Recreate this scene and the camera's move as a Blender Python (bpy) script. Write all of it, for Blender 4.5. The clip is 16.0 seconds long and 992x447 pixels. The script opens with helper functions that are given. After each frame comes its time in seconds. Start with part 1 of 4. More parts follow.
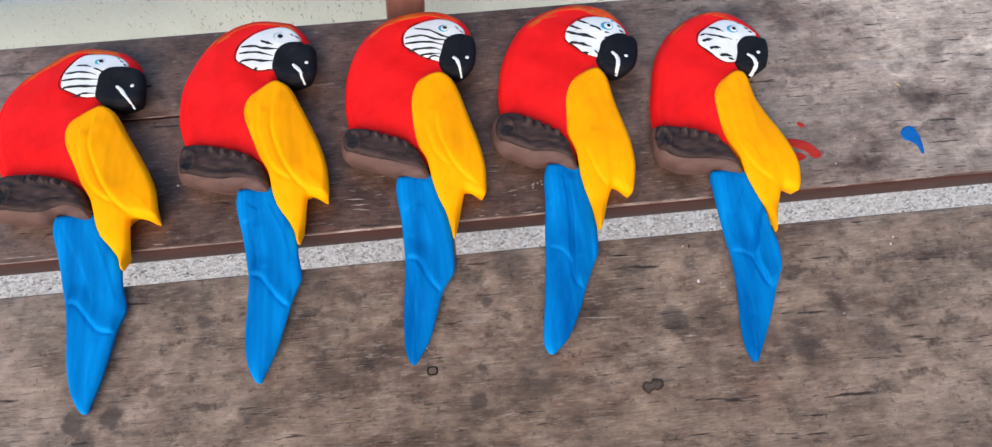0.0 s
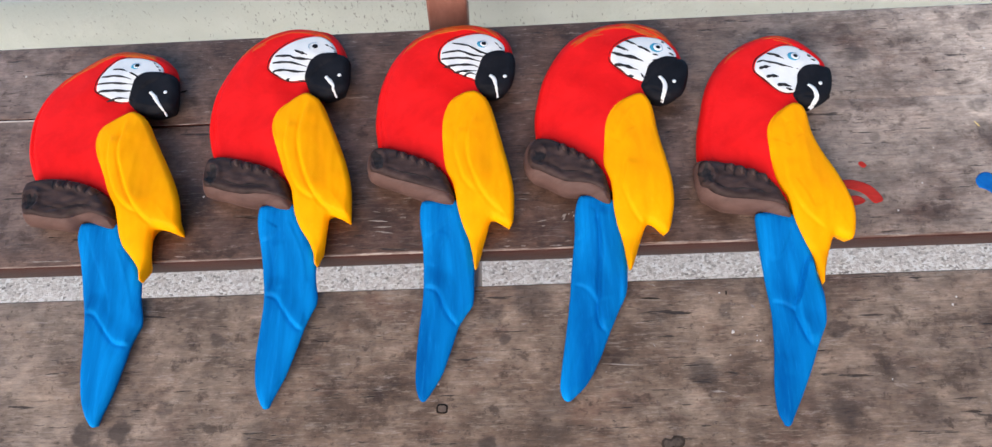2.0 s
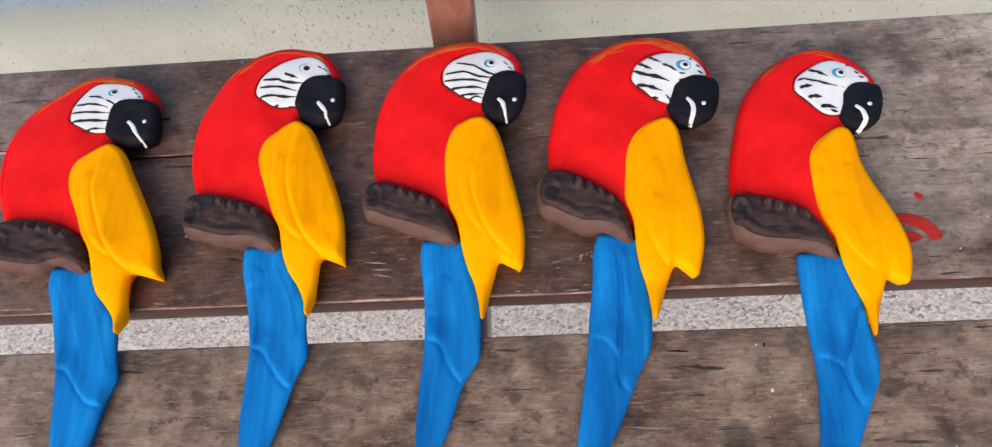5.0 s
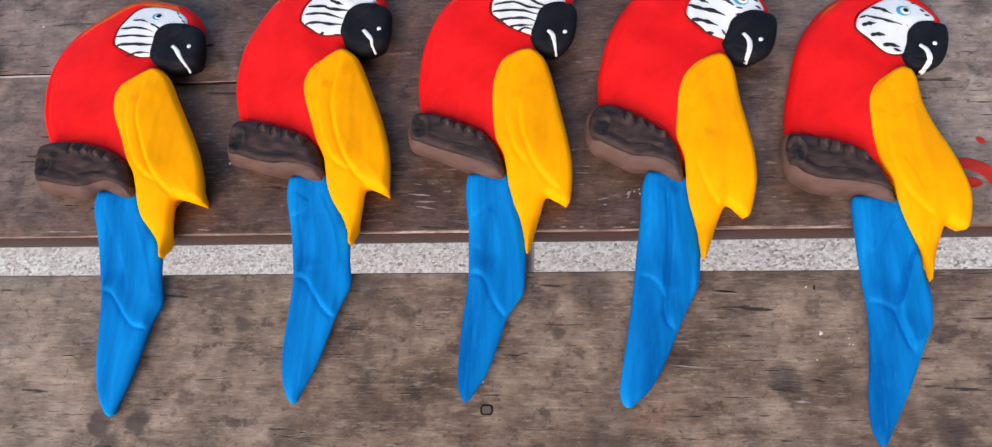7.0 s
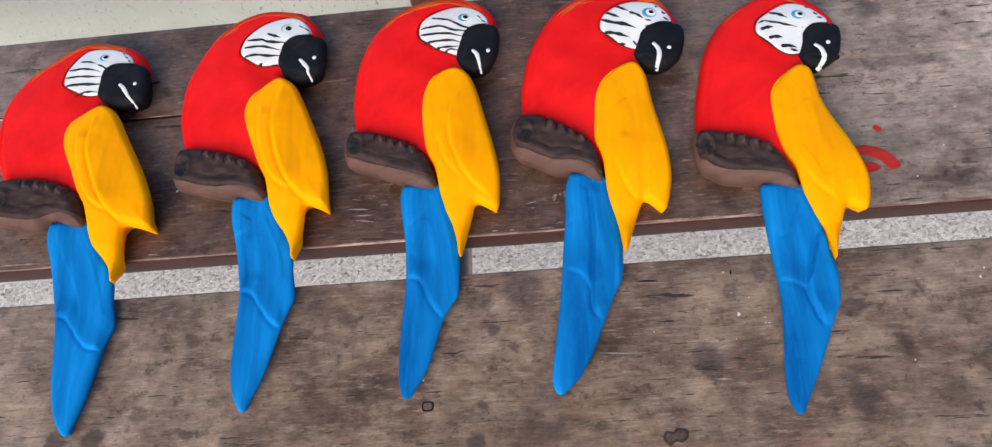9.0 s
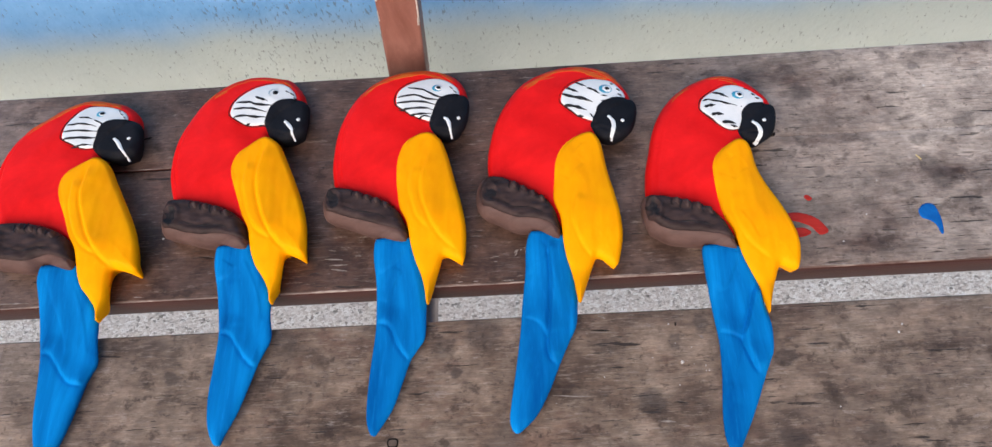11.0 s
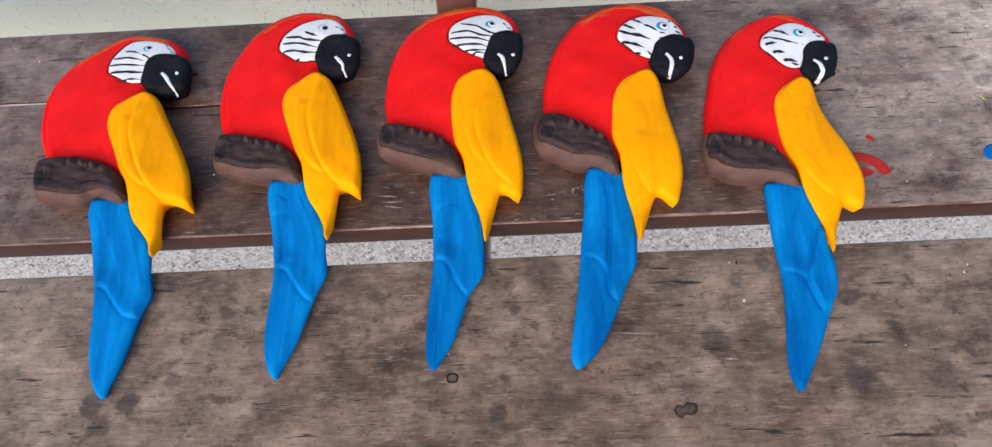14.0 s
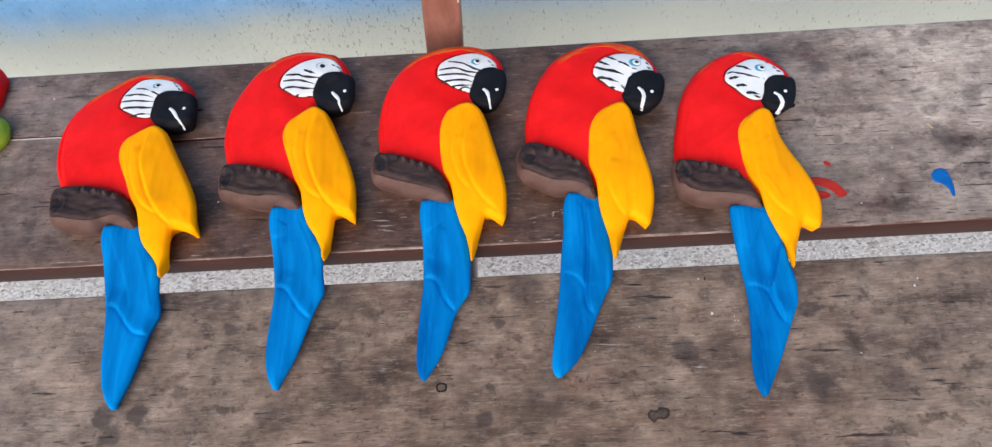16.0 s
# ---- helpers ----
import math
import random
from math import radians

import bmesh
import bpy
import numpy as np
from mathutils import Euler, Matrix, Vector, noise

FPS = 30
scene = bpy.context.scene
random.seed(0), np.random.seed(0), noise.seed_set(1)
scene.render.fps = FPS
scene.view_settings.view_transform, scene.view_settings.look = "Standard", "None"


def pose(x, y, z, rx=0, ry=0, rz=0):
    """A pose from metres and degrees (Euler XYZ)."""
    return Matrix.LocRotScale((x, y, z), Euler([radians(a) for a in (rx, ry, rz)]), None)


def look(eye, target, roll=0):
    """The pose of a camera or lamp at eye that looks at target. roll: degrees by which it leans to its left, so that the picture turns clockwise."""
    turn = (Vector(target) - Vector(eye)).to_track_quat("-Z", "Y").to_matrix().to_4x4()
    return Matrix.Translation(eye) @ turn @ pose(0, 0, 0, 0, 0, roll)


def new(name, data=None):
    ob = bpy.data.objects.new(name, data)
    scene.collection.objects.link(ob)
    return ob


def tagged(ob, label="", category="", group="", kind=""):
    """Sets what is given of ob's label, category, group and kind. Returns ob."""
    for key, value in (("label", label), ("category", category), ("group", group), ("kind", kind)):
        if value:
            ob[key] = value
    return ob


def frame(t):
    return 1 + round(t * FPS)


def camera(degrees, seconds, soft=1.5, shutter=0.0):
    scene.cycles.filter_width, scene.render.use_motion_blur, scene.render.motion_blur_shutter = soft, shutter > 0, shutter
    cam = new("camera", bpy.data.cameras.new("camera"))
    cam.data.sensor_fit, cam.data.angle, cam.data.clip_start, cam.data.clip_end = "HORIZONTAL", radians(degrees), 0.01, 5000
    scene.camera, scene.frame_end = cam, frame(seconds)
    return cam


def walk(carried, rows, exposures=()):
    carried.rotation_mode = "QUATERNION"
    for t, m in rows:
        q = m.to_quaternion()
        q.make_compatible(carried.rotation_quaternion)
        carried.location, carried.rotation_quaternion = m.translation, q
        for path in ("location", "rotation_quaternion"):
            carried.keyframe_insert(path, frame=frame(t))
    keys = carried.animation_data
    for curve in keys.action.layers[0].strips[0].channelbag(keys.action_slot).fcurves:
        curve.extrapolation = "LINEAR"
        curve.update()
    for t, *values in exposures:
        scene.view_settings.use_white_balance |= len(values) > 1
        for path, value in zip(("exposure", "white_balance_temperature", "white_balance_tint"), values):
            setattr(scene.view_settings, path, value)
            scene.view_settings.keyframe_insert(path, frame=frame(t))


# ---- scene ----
import mathutils

cam = camera(60.0, 16.0, 1.35)
PATH = [
    (0, (0.011, -0.399, 1.259), (0.126, 0.475, -0.537), 1.6),
    (0.5, (0.025, -0.376, 1.264), (0.054, 0.487, -0.541), -2.4),
    (1, (0.047, -0.355, 1.251), (0.032, 0.458, -0.577), -3.9),
    (1.5, (0.062, -0.345, 1.247), (0.021, 0.482, -0.573), -4.9),
    (2, (0.074, -0.334, 1.244), (-0.009, 0.5, -0.572), -7.1),
    (2.5, (0.08, -0.318, 1.228), (-0.017, 0.498, -0.596), -8.6),
    (3, (0.088, -0.316, 1.233), (-0.006, 0.538, -0.573), -9.0),
    (3.2, (0.091, -0.31, 1.229), (0.008, 0.542, -0.579), -8.8),
    (5.3, (0.089, -0.251, 1.182), (-0.068, 0.556, -0.641), -11.9),
    (5.5, (0.084, -0.261, 1.186), (-0.068, 0.549, -0.636), -11.1),
    (6, (0.066, -0.267, 1.172), (-0.108, 0.519, -0.659), -12.4),
    (6.5, (0.065, -0.259, 1.166), (-0.127, 0.422, -0.704), -15.4),
    (7, (0.069, -0.263, 1.17), (-0.14, 0.44, -0.691), -16.0),
    (7.5, (0.071, -0.285, 1.171), (-0.135, 0.472, -0.669), -15.1),
    (8, (0.088, -0.297, 1.181), (-0.111, 0.498, -0.644), -15.2),
    (8.5, (0.102, -0.301, 1.183), (-0.088, 0.5, -0.639), -15.1),
    (9, (0.116, -0.319, 1.189), (-0.046, 0.497, -0.629), -14.3),
    (9.2, (0.126, -0.325, 1.195), (-0.016, 0.514, -0.616), -13.0),
    (11.3, (0.119, -0.378, 1.255), (0.041, 0.611, -0.482), -6.2),
    (11.5, (0.107, -0.381, 1.263), (0.024, 0.613, -0.471), -5.7),
    (12, (0.091, -0.377, 1.26), (-0.018, 0.604, -0.479), -5.5),
    (12.5, (0.083, -0.372, 1.256), (-0.034, 0.576, -0.501), -6.0),
    (13, (0.074, -0.383, 1.255), (-0.047, 0.566, -0.501), -6.2),
    (13.5, (0.076, -0.388, 1.242), (-0.024, 0.554, -0.519), -7.2),
    (14, (0.065, -0.392, 1.218), (-0.021, 0.519, -0.56), -7.1),
    (14.5, (0.071, -0.404, 1.234), (-0.023, 0.544, -0.525), -7.4),
    (15, (0.079, -0.42, 1.244), (-0.017, 0.586, -0.483), -7.2),
    (15.5, (0.073, -0.436, 1.261), (-0.033, 0.588, -0.454), -8.1),
    (16, (0.074, -0.441, 1.265), (0.01, 0.555, -0.469), -6.0),
]
EXPOSURE = [(0, 0.07, 6520, 11), (3, 0.04, 6620, 13), (5.5, -0.08, 6950, 15), (6.5, 0.06, 6650, 12), (9, -0.05, 6720, 13), (11.5, -0.08, 6560, 12), (13, -0.08, 6560, 12), (16, 0.0, 6500, 11)]
walk(cam, [(t, look(eye, target, roll)) for t, eye, target, roll in PATH], EXPOSURE)


# ---- world, sun, exposure ----
world = bpy.data.worlds.new("sky")
scene.world = world
world.use_nodes = True
wn = world.node_tree
sky = wn.nodes.new("ShaderNodeTexSky")
sky.sky_type = "NISHITA"
sky.sun_disc = False
sky.sun_elevation = radians(38)
sky.sun_rotation = radians(202)
wn.nodes["Background"].inputs["Strength"].default_value = 0.080
wn.links.new(sky.outputs[0], wn.nodes["Background"].inputs["Color"])

sun = new("sun", bpy.data.lights.new("sun", "SUN"))
sun.data.energy = 4.75
sun.data.angle = radians(58)
sun.data.color = (1.0, 0.88, 0.79)
sun.matrix_world = look((-1.15, -2.95, 2.5), (0, 0, 0.4))


# ---- materials ----
def material(name, rough=0.6, metal=0.0):
    m = bpy.data.materials.new(name)
    m.use_nodes = True
    b = m.node_tree.nodes["Principled BSDF"]
    b.inputs["Roughness"].default_value = rough
    b.inputs["Metallic"].default_value = metal
    return m, m.node_tree, b


def node(nt, kind, **values):
    n = nt.nodes.new(kind)
    for key, value in values.items():
        n.inputs[key.replace("_", " ")].default_value = value
    return n


def coords(nt, scale=(1, 1, 1), turn=0.0):
    c = nt.nodes.new("ShaderNodeTexCoord")
    m = nt.nodes.new("ShaderNodeMapping")
    m.inputs["Scale"].default_value = scale
    m.inputs["Rotation"].default_value = (0, 0, radians(turn))
    nt.links.new(c.outputs["Object"], m.inputs["Vector"])
    return m.outputs[0]


def noisy(nt, scale, detail=4.0, rough=0.55, stretch=(1, 1, 1), distortion=0.0, turn=0.0):
    n = node(nt, "ShaderNodeTexNoise", Scale=scale, Detail=detail, Roughness=rough, Distortion=distortion)
    nt.links.new(coords(nt, stretch, turn), n.inputs["Vector"])
    return n.outputs["Fac"]


def ramp(nt, fac, *stops):
    r = nt.nodes.new("ShaderNodeValToRGB")
    while len(r.color_ramp.elements) < len(stops):
        r.color_ramp.elements.new(0.5)
    for e, (at, col) in zip(r.color_ramp.elements, stops):
        e.position = at
        e.color = (*col, 1) if len(col) == 3 else col
    nt.links.new(fac, r.inputs[0])
    return r.outputs[0]


def mask(nt, fac, low, high):
    r = node(nt, "ShaderNodeMapRange", From_Min=low, From_Max=high)
    r.interpolation_type = "SMOOTHSTEP"
    nt.links.new(fac, r.inputs["Value"])
    return r.outputs["Result"]


def math_node(nt, op, a, b=None):
    n = nt.nodes.new("ShaderNodeMath")
    n.operation = op
    for k, v in enumerate((a, b)):
        if v is None:
            continue
        if isinstance(v, (int, float)):
            n.inputs[k].default_value = v
        else:
            nt.links.new(v, n.inputs[k])
    return n.outputs[0]


def mix(nt, fac, a, b, mode="MIX"):
    n = nt.nodes.new("ShaderNodeMix")
    n.data_type = "RGBA"
    n.blend_type = mode
    for k, v in ((0, fac), (6, a), (7, b)):
        if isinstance(v, (int, float)):
            n.inputs[k].default_value = v
        elif isinstance(v, tuple):
            n.inputs[k].default_value = (*v, 1)
        else:
            nt.links.new(v, n.inputs[k])
    return n.outputs[2]


def bump(nt, bsdf, height, strength=0.3, distance=0.001):
    b = node(nt, "ShaderNodeBump", Strength=strength, Distance=distance)
    nt.links.new(height, b.inputs["Height"])
    nt.links.new(b.outputs[0], bsdf.inputs["Normal"])


def wood_material(name, stains, tone, streak, cool, pale_patches, hairs, dashes, clouds):
    """Weathered brown plank: grain along x, dark blotches, pale scratches, and stains and shade spots where they lie on
    the bench.
    """
    m, nt, b = material(name, 0.45)
    def tint(r, g, b):
        return (r * tone, g * tone * cool[0], b * tone * cool[1])

    base = ramp(nt, noisy(nt, 17, 10, 0.66, (0.72, 1, 1), 0.3), (0.34, tint(0.066, 0.040, 0.031)), (0.5, tint(0.128, 0.085, 0.066)), (0.66, tint(0.215, 0.158, 0.130)))
    warm = mix(nt, mask(nt, noisy(nt, 9.0, 5, 0.65, (0.8, 1, 1)), 0.46, 0.62), base, tint(0.165, 0.117, 0.094))
    rust = mask(nt, noisy(nt, 21, 7, 0.62, (0.7, 1, 1), 0.2), 0.55, 0.66)
    warm = mix(nt, math_node(nt, "MULTIPLY", rust, 0.5), warm, tint(0.088, 0.044, 0.032))
    where = nt.nodes.new("ShaderNodeTexCoord")
    patchy = mask(nt, noisy(nt, 15, 7, 0.7, (0.6, 1, 1)), 0.24, 0.58)
    paled = 0.0
    # broad patches of paler wood: centre, reach, strength and colour
    for x, y, reach, force, col in pale_patches:
        away = nt.nodes.new("ShaderNodeVectorMath")
        away.operation = "DISTANCE"
        nt.links.new(where.outputs["Object"], away.inputs[0])
        away.inputs[1].default_value = (x, y, 0.45)
        worn = math_node(nt, "MULTIPLY", math_node(nt, "MULTIPLY", mask(nt, away.outputs["Value"], reach, reach * 0.2), patchy), force)
        warm = mix(nt, worn, warm, col)
        paled = math_node(nt, "MAXIMUM", worn, paled)
    grain = noisy(nt, 260, 7, 0.76, (0.20, 1, 1), 0.5)
    col = mix(nt, streak, warm, ramp(nt, grain, (0.38, (0.19, 0.16, 0.15)), (0.5, (0.5, 0.49, 0.48)), (0.62, (0.84, 0.80, 0.75))), "OVERLAY")
    cloud = noisy(nt, 26, 9, 0.68, (0.75, 1, 1), 0.2)
    col = mix(nt, clouds, col, ramp(nt, cloud, (0.34, (0.16, 0.14, 0.13)), (0.5, (0.5, 0.49, 0.48)), (0.64, (0.80, 0.79, 0.78))), "OVERLAY")
    mottle = noisy(nt, 62, 6, 0.62, (0.85, 1, 1))
    col = mix(nt, 0.28, col, ramp(nt, mottle, (0.36, (0.22, 0.20, 0.19)), (0.5, (0.5, 0.5, 0.5)), (0.64, (0.78, 0.76, 0.74))), "OVERLAY")
    fine = noisy(nt, 430, 5, 0.7, (0.16, 1, 1))
    col = mix(nt, math_node(nt, "MULTIPLY", mask(nt, fine, 0.54, 0.66), 0.4), col, tint(0.32, 0.25, 0.21))
    blot = mask(nt, noisy(nt, 40, 8, 0.70, (0.8, 1, 1), 0.0), 0.52, 0.63)
    broad = mask(nt, noisy(nt, 8, 4, 0.6, (0.8, 1, 1)), 0.36, 0.58)
    blot = math_node(nt, "MULTIPLY", blot, broad)
    blot = math_node(nt, "MULTIPLY", blot, math_node(nt, "SUBTRACT", 1.0, math_node(nt, "MULTIPLY", paled, 0.6)))
    col = mix(nt, math_node(nt, "MULTIPLY", blot, 0.7), col, (0.032, 0.018, 0.013))
    spots = mask(nt, noisy(nt, 120, 5, 0.7, (0.8, 1, 1)), 0.58, 0.64)
    col = mix(nt, math_node(nt, "MULTIPLY", spots, 0.5), col, (0.038, 0.024, 0.018))
    pale = mask(nt, noisy(nt, 120, 8, 0.8, (0.2, 1, 1), 0.15), 0.57, 0.66)
    col = mix(nt, math_node(nt, "MULTIPLY", pale, 0.5), col, (0.42, 0.345, 0.295))
    hair = math_node(nt, "MULTIPLY", mask(nt, noisy(nt, 420, 3, 0.6, (0.06, 1, 1)), 0.58, 0.64), mask(nt, noisy(nt, 26, 4, 0.6), 0.42, 0.62))
    col = mix(nt, math_node(nt, "MULTIPLY", hair, hairs), col, (0.40, 0.335, 0.295))
    dash = math_node(nt, "MULTIPLY", mask(nt, noisy(nt, 360, 3, 0.6, (0.13, 1, 1)), 0.58, 0.63), mask(nt, noisy(nt, 19, 4, 0.6), 0.47, 0.66))
    col = mix(nt, math_node(nt, "MULTIPLY", dash, dashes), col, (0.034, 0.022, 0.018))
    slit = mask(nt, noisy(nt, 210, 3, 0.6, (0.10, 1, 1)), 0.645, 0.69)
    col = mix(nt, math_node(nt, "MULTIPLY", slit, 0.85), col, (0.022, 0.015, 0.012))
    if stains:
        c = nt.nodes.new("ShaderNodeTexCoord")
        warp = node(nt, "ShaderNodeTexNoise", Scale=62.0, Detail=5.0, Roughness=0.6)
        nt.links.new(c.outputs["Object"], warp.inputs["Vector"])
        off = nt.nodes.new("ShaderNodeVectorMath")
        off.operation = "MULTIPLY_ADD"
        nt.links.new(warp.outputs["Color"], off.inputs[0])
        off.inputs[1].default_value = (0.022, 0.016, 0)
        nt.links.new(c.outputs["Object"], off.inputs[2])
        for x, y, size, force in stains:
            d = nt.nodes.new("ShaderNodeVectorMath")
            d.operation = "DISTANCE"
            nt.links.new(off.outputs[0], d.inputs[0])
            d.inputs[1].default_value = (x + 0.011, y + 0.008, 0.45)
            near = mask(nt, d.outputs["Value"], size * 1.0, size * 0.5)
            col = mix(nt, math_node(nt, "MULTIPLY", near, force), col, (0.040, 0.029, 0.025))
    nt.links.new(col, b.inputs["Base Color"])
    nt.links.new(mix(nt, blot, (0.34, 0.34, 0.34), (0.52, 0.52, 0.52)), b.inputs["Roughness"])
    h = math_node(nt, "ADD", math_node(nt, "MULTIPLY", grain, 0.7), math_node(nt, "MULTIPLY", fine, 0.5))
    h = math_node(nt, "SUBTRACT", h, math_node(nt, "MULTIPLY", slit, 0.8))
    b.inputs["Specular IOR Level"].default_value = 0.32
    bump(nt, b, h, 0.6, 0.001)
    return m


FRONT_STAINS = [(-0.354, -0.174, 0.013, 0.72), (-0.319, -0.172, 0.014, 0.72), (-0.343, -0.192, 0.013, 0.62), (0.351, -0.17, 0.018, 0.6), (0.027, -0.192, 0.012, 0.7), (0.255, -0.069, 0.012, 0.5), (0.428, -0.169, 0.020, 0.45),
                (0.36, -0.09, 0.012, 0.55), (0.071, -0.052, 0.024, 0.5), (0.032, -0.065, 0.016, 0.4), (0.043, -0.092, 0.008, 0.6), (0.229, -0.128, 0.016, 0.5), (0.088, -0.165, 0.028, 0.35),
                (0.194, -0.072, 0.011, 0.35), (0.285, -0.052, 0.011, 0.5), (-0.236, -0.085, 0.010, 0.5), (-0.28, -0.15, 0.010, 0.5), (-0.189, -0.174, 0.015, 0.4), (-0.125, -0.055, 0.018, 0.35), (-0.441, -0.05, 0.022, 0.35)]
# the four 0.034 wide spots paint shade round the birds into the wood
SEAT_STAINS_SHADE = [(0.39, 0.14, 0.018, 0.28), (0.56, 0.1, 0.018, 0.4), (-0.06, 0.1, 0.034, 0.36), (0.29, 0.16, 0.034, 0.36), (-0.22, 0.1, 0.034, 0.32), (0.1, 0.12, 0.034, 0.32),
               (0.436, 0.221, 0.014, 0.4), (0.427, 0.208, 0.011, 0.32), (0.409, 0.14, 0.009, 0.36), (0.546, 0.148, 0.011, 0.44), (0.547, 0.119, 0.013, 0.4), (0.52, 0.091, 0.01, 0.36),
               (0.432, 0.114, 0.009, 0.4), (0.564, 0.249, 0.01, 0.4), (0.538, 0.238, 0.009, 0.32), (0.421, 0.154, 0.009, 0.32), (0.6, 0.17, 0.018, 0.32)]
WOOD = wood_material("weathered_wood", SEAT_STAINS_SHADE, 0.66, 0.34, (0.85, 0.80), [(0.80, 0.26, 0.70, 0.95, (0.485, 0.412, 0.355)), (-0.62, 0.25, 0.42, 0.75, (0.27, 0.215, 0.19)), (0.0, 0.42, 0.26, 0.45, (0.24, 0.19, 0.17))], 0.15, 0.62, 0.55)
WOOD_PALE = wood_material("pale_weathered_wood", FRONT_STAINS, 1.30, 0.32, (1.02, 0.935), [(-0.62, -0.22, 0.55, 0.55, (0.33, 0.27, 0.225)), (0.62, -0.26, 0.48, 0.32, (0.32, 0.265, 0.225))], 0.22, 0.5, 0.62)


def paint_material(name, low, high, rough=0.45, scale=40, streak=(1, 1, 1), relief=0.15, turn=0.0, gloss=0.14):
    """Hand-brushed paint: two close tones, brush streaks and a slightly uneven gloss."""
    m, nt, b = material(name, rough)
    n = noisy(nt, scale, 5, 0.6, streak, 0.4, turn)
    fine = noisy(nt, scale * 9, 3, 0.6, streak, 0.0, turn)
    col = ramp(nt, n, (0.3, low), (0.7, high))
    col = mix(nt, math_node(nt, "MULTIPLY", mask(nt, fine, 0.55, 0.75), 0.18), col, tuple(min(1, v * 1.25 + 0.01) for v in high))
    nt.links.new(col, b.inputs["Base Color"])
    r = node(nt, "ShaderNodeMapRange", To_Min=rough - 0.1, To_Max=rough + 0.14)
    nt.links.new(n, r.inputs["Value"])
    nt.links.new(r.outputs[0], b.inputs["Roughness"])
    b.inputs["Specular IOR Level"].default_value = gloss
    bump(nt, b, math_node(nt, "ADD", n, math_node(nt, "MULTIPLY", fine, 0.4)), relief, 0.0008)
    return m


RED = paint_material("red_paint", (0.68, 0.0060, 0.0065), (0.90, 0.0135, 0.014), 0.5, 22, gloss=0.09)
YELLOW = paint_material("yellow_paint", (0.95, 0.335, 0.0), (1.0, 0.395, 0.0), 0.6, 30, (1.3, 0.8, 1), 0.12, turn=-12, gloss=0.06)
BLUE = paint_material("blue_paint", (0.0, 0.096, 0.335), (0.0, 0.262, 0.69), 0.5, 14, (2.6, 0.35, 1), 0.14, turn=-8, gloss=0.02)
WHITE = paint_material("white_paint", (0.70, 0.73, 0.74), (0.80, 0.83, 0.84), 0.5, 60)
BLACK = paint_material("black_paint", (0.004, 0.0048, 0.0075), (0.011, 0.012, 0.017), 0.62, 50, gloss=0.12)
STRIPE = paint_material("stripe_paint", (0.012, 0.012, 0.014), (0.03, 0.03, 0.033), 0.5, 80)
GROOVE_SHADE = paint_material("groove_shade_paint", (0.03, 0.006, 0.005), (0.09, 0.012, 0.010), 0.5, 80)
CYAN = paint_material("eye_blue_paint", (0.02, 0.22, 0.38), (0.08, 0.40, 0.56), 0.4, 80)
RING_PALE = paint_material("faded_blue_paint", (0.30, 0.42, 0.50), (0.45, 0.56, 0.62), 0.5, 80)
ORANGE = paint_material("orange_paint", (0.57, 0.035, 0.008), (0.60, 0.15, 0.02), 0.5, 160, (0.5, 2, 1))
BARK = paint_material("dark_bark_paint", (0.018, 0.0115, 0.0115), (0.064, 0.040, 0.038), 0.55, 60, (0.55, 1.4, 1), 0.5)
TOE = paint_material("carved_toe_paint", (0.045, 0.029, 0.028), (0.072, 0.046, 0.043), 0.5, 90)
CUT = paint_material("blue_black_paint", (0.009, 0.008, 0.009), (0.026, 0.022, 0.024), 0.5, 120, (2, 0.6, 1))
PERCH = paint_material("brown_perch_paint", (0.082, 0.046, 0.040), (0.138, 0.081, 0.070), 0.5, 45, (0.6, 2, 1), 0.2)
GREEN = paint_material("green_paint", (0.20, 0.32, 0.02), (0.33, 0.48, 0.05), 0.4, 40)
CREAM = paint_material("cream_paint", (0.60, 0.46, 0.16), (0.75, 0.60, 0.28), 0.45, 40)
MUD = paint_material("brown_paint", (0.10, 0.05, 0.03), (0.22, 0.12, 0.08), 0.5, 60)
PEG = paint_material("wooden_peg", (0.085, 0.060, 0.048), (0.15, 0.110, 0.088), 0.55, 120)
STAIN_RED = paint_material("dried_red_paint", (0.33, 0.02, 0.015), (0.52, 0.035, 0.025), 0.55, 90, (0.4, 1.5, 1))
STAIN_BLUE = paint_material("dried_blue_paint", (0.002, 0.075, 0.30), (0.004, 0.14, 0.46), 0.45, 90)
FLECK = paint_material("pale_fleck", (0.46, 0.43, 0.40), (0.72, 0.69, 0.66), 0.6, 90)
SCRAPED = paint_material("scraped_wood", (0.15, 0.115, 0.095), (0.40, 0.345, 0.31), 0.55, 260, (0.5, 1, 1))
BARE = paint_material("dull_metal", (0.40, 0.335, 0.31), (0.52, 0.45, 0.43), 0.42, 60)
FLECK_DULL = paint_material("dull_pale_fleck", (0.34, 0.30, 0.27), (0.62, 0.57, 0.53), 0.5, 90, (0.4, 1, 1))
EDGE = paint_material("red_brown_edge_paint", (0.030, 0.0108, 0.0088), (0.064, 0.0245, 0.020), 0.4, 60, (0.15, 1, 1), 0.4)
METAL = paint_material("red_oxide_metal", (0.185, 0.078, 0.058), (0.285, 0.130, 0.100), 0.36, 45, (1, 1, 0.3), 0.2)


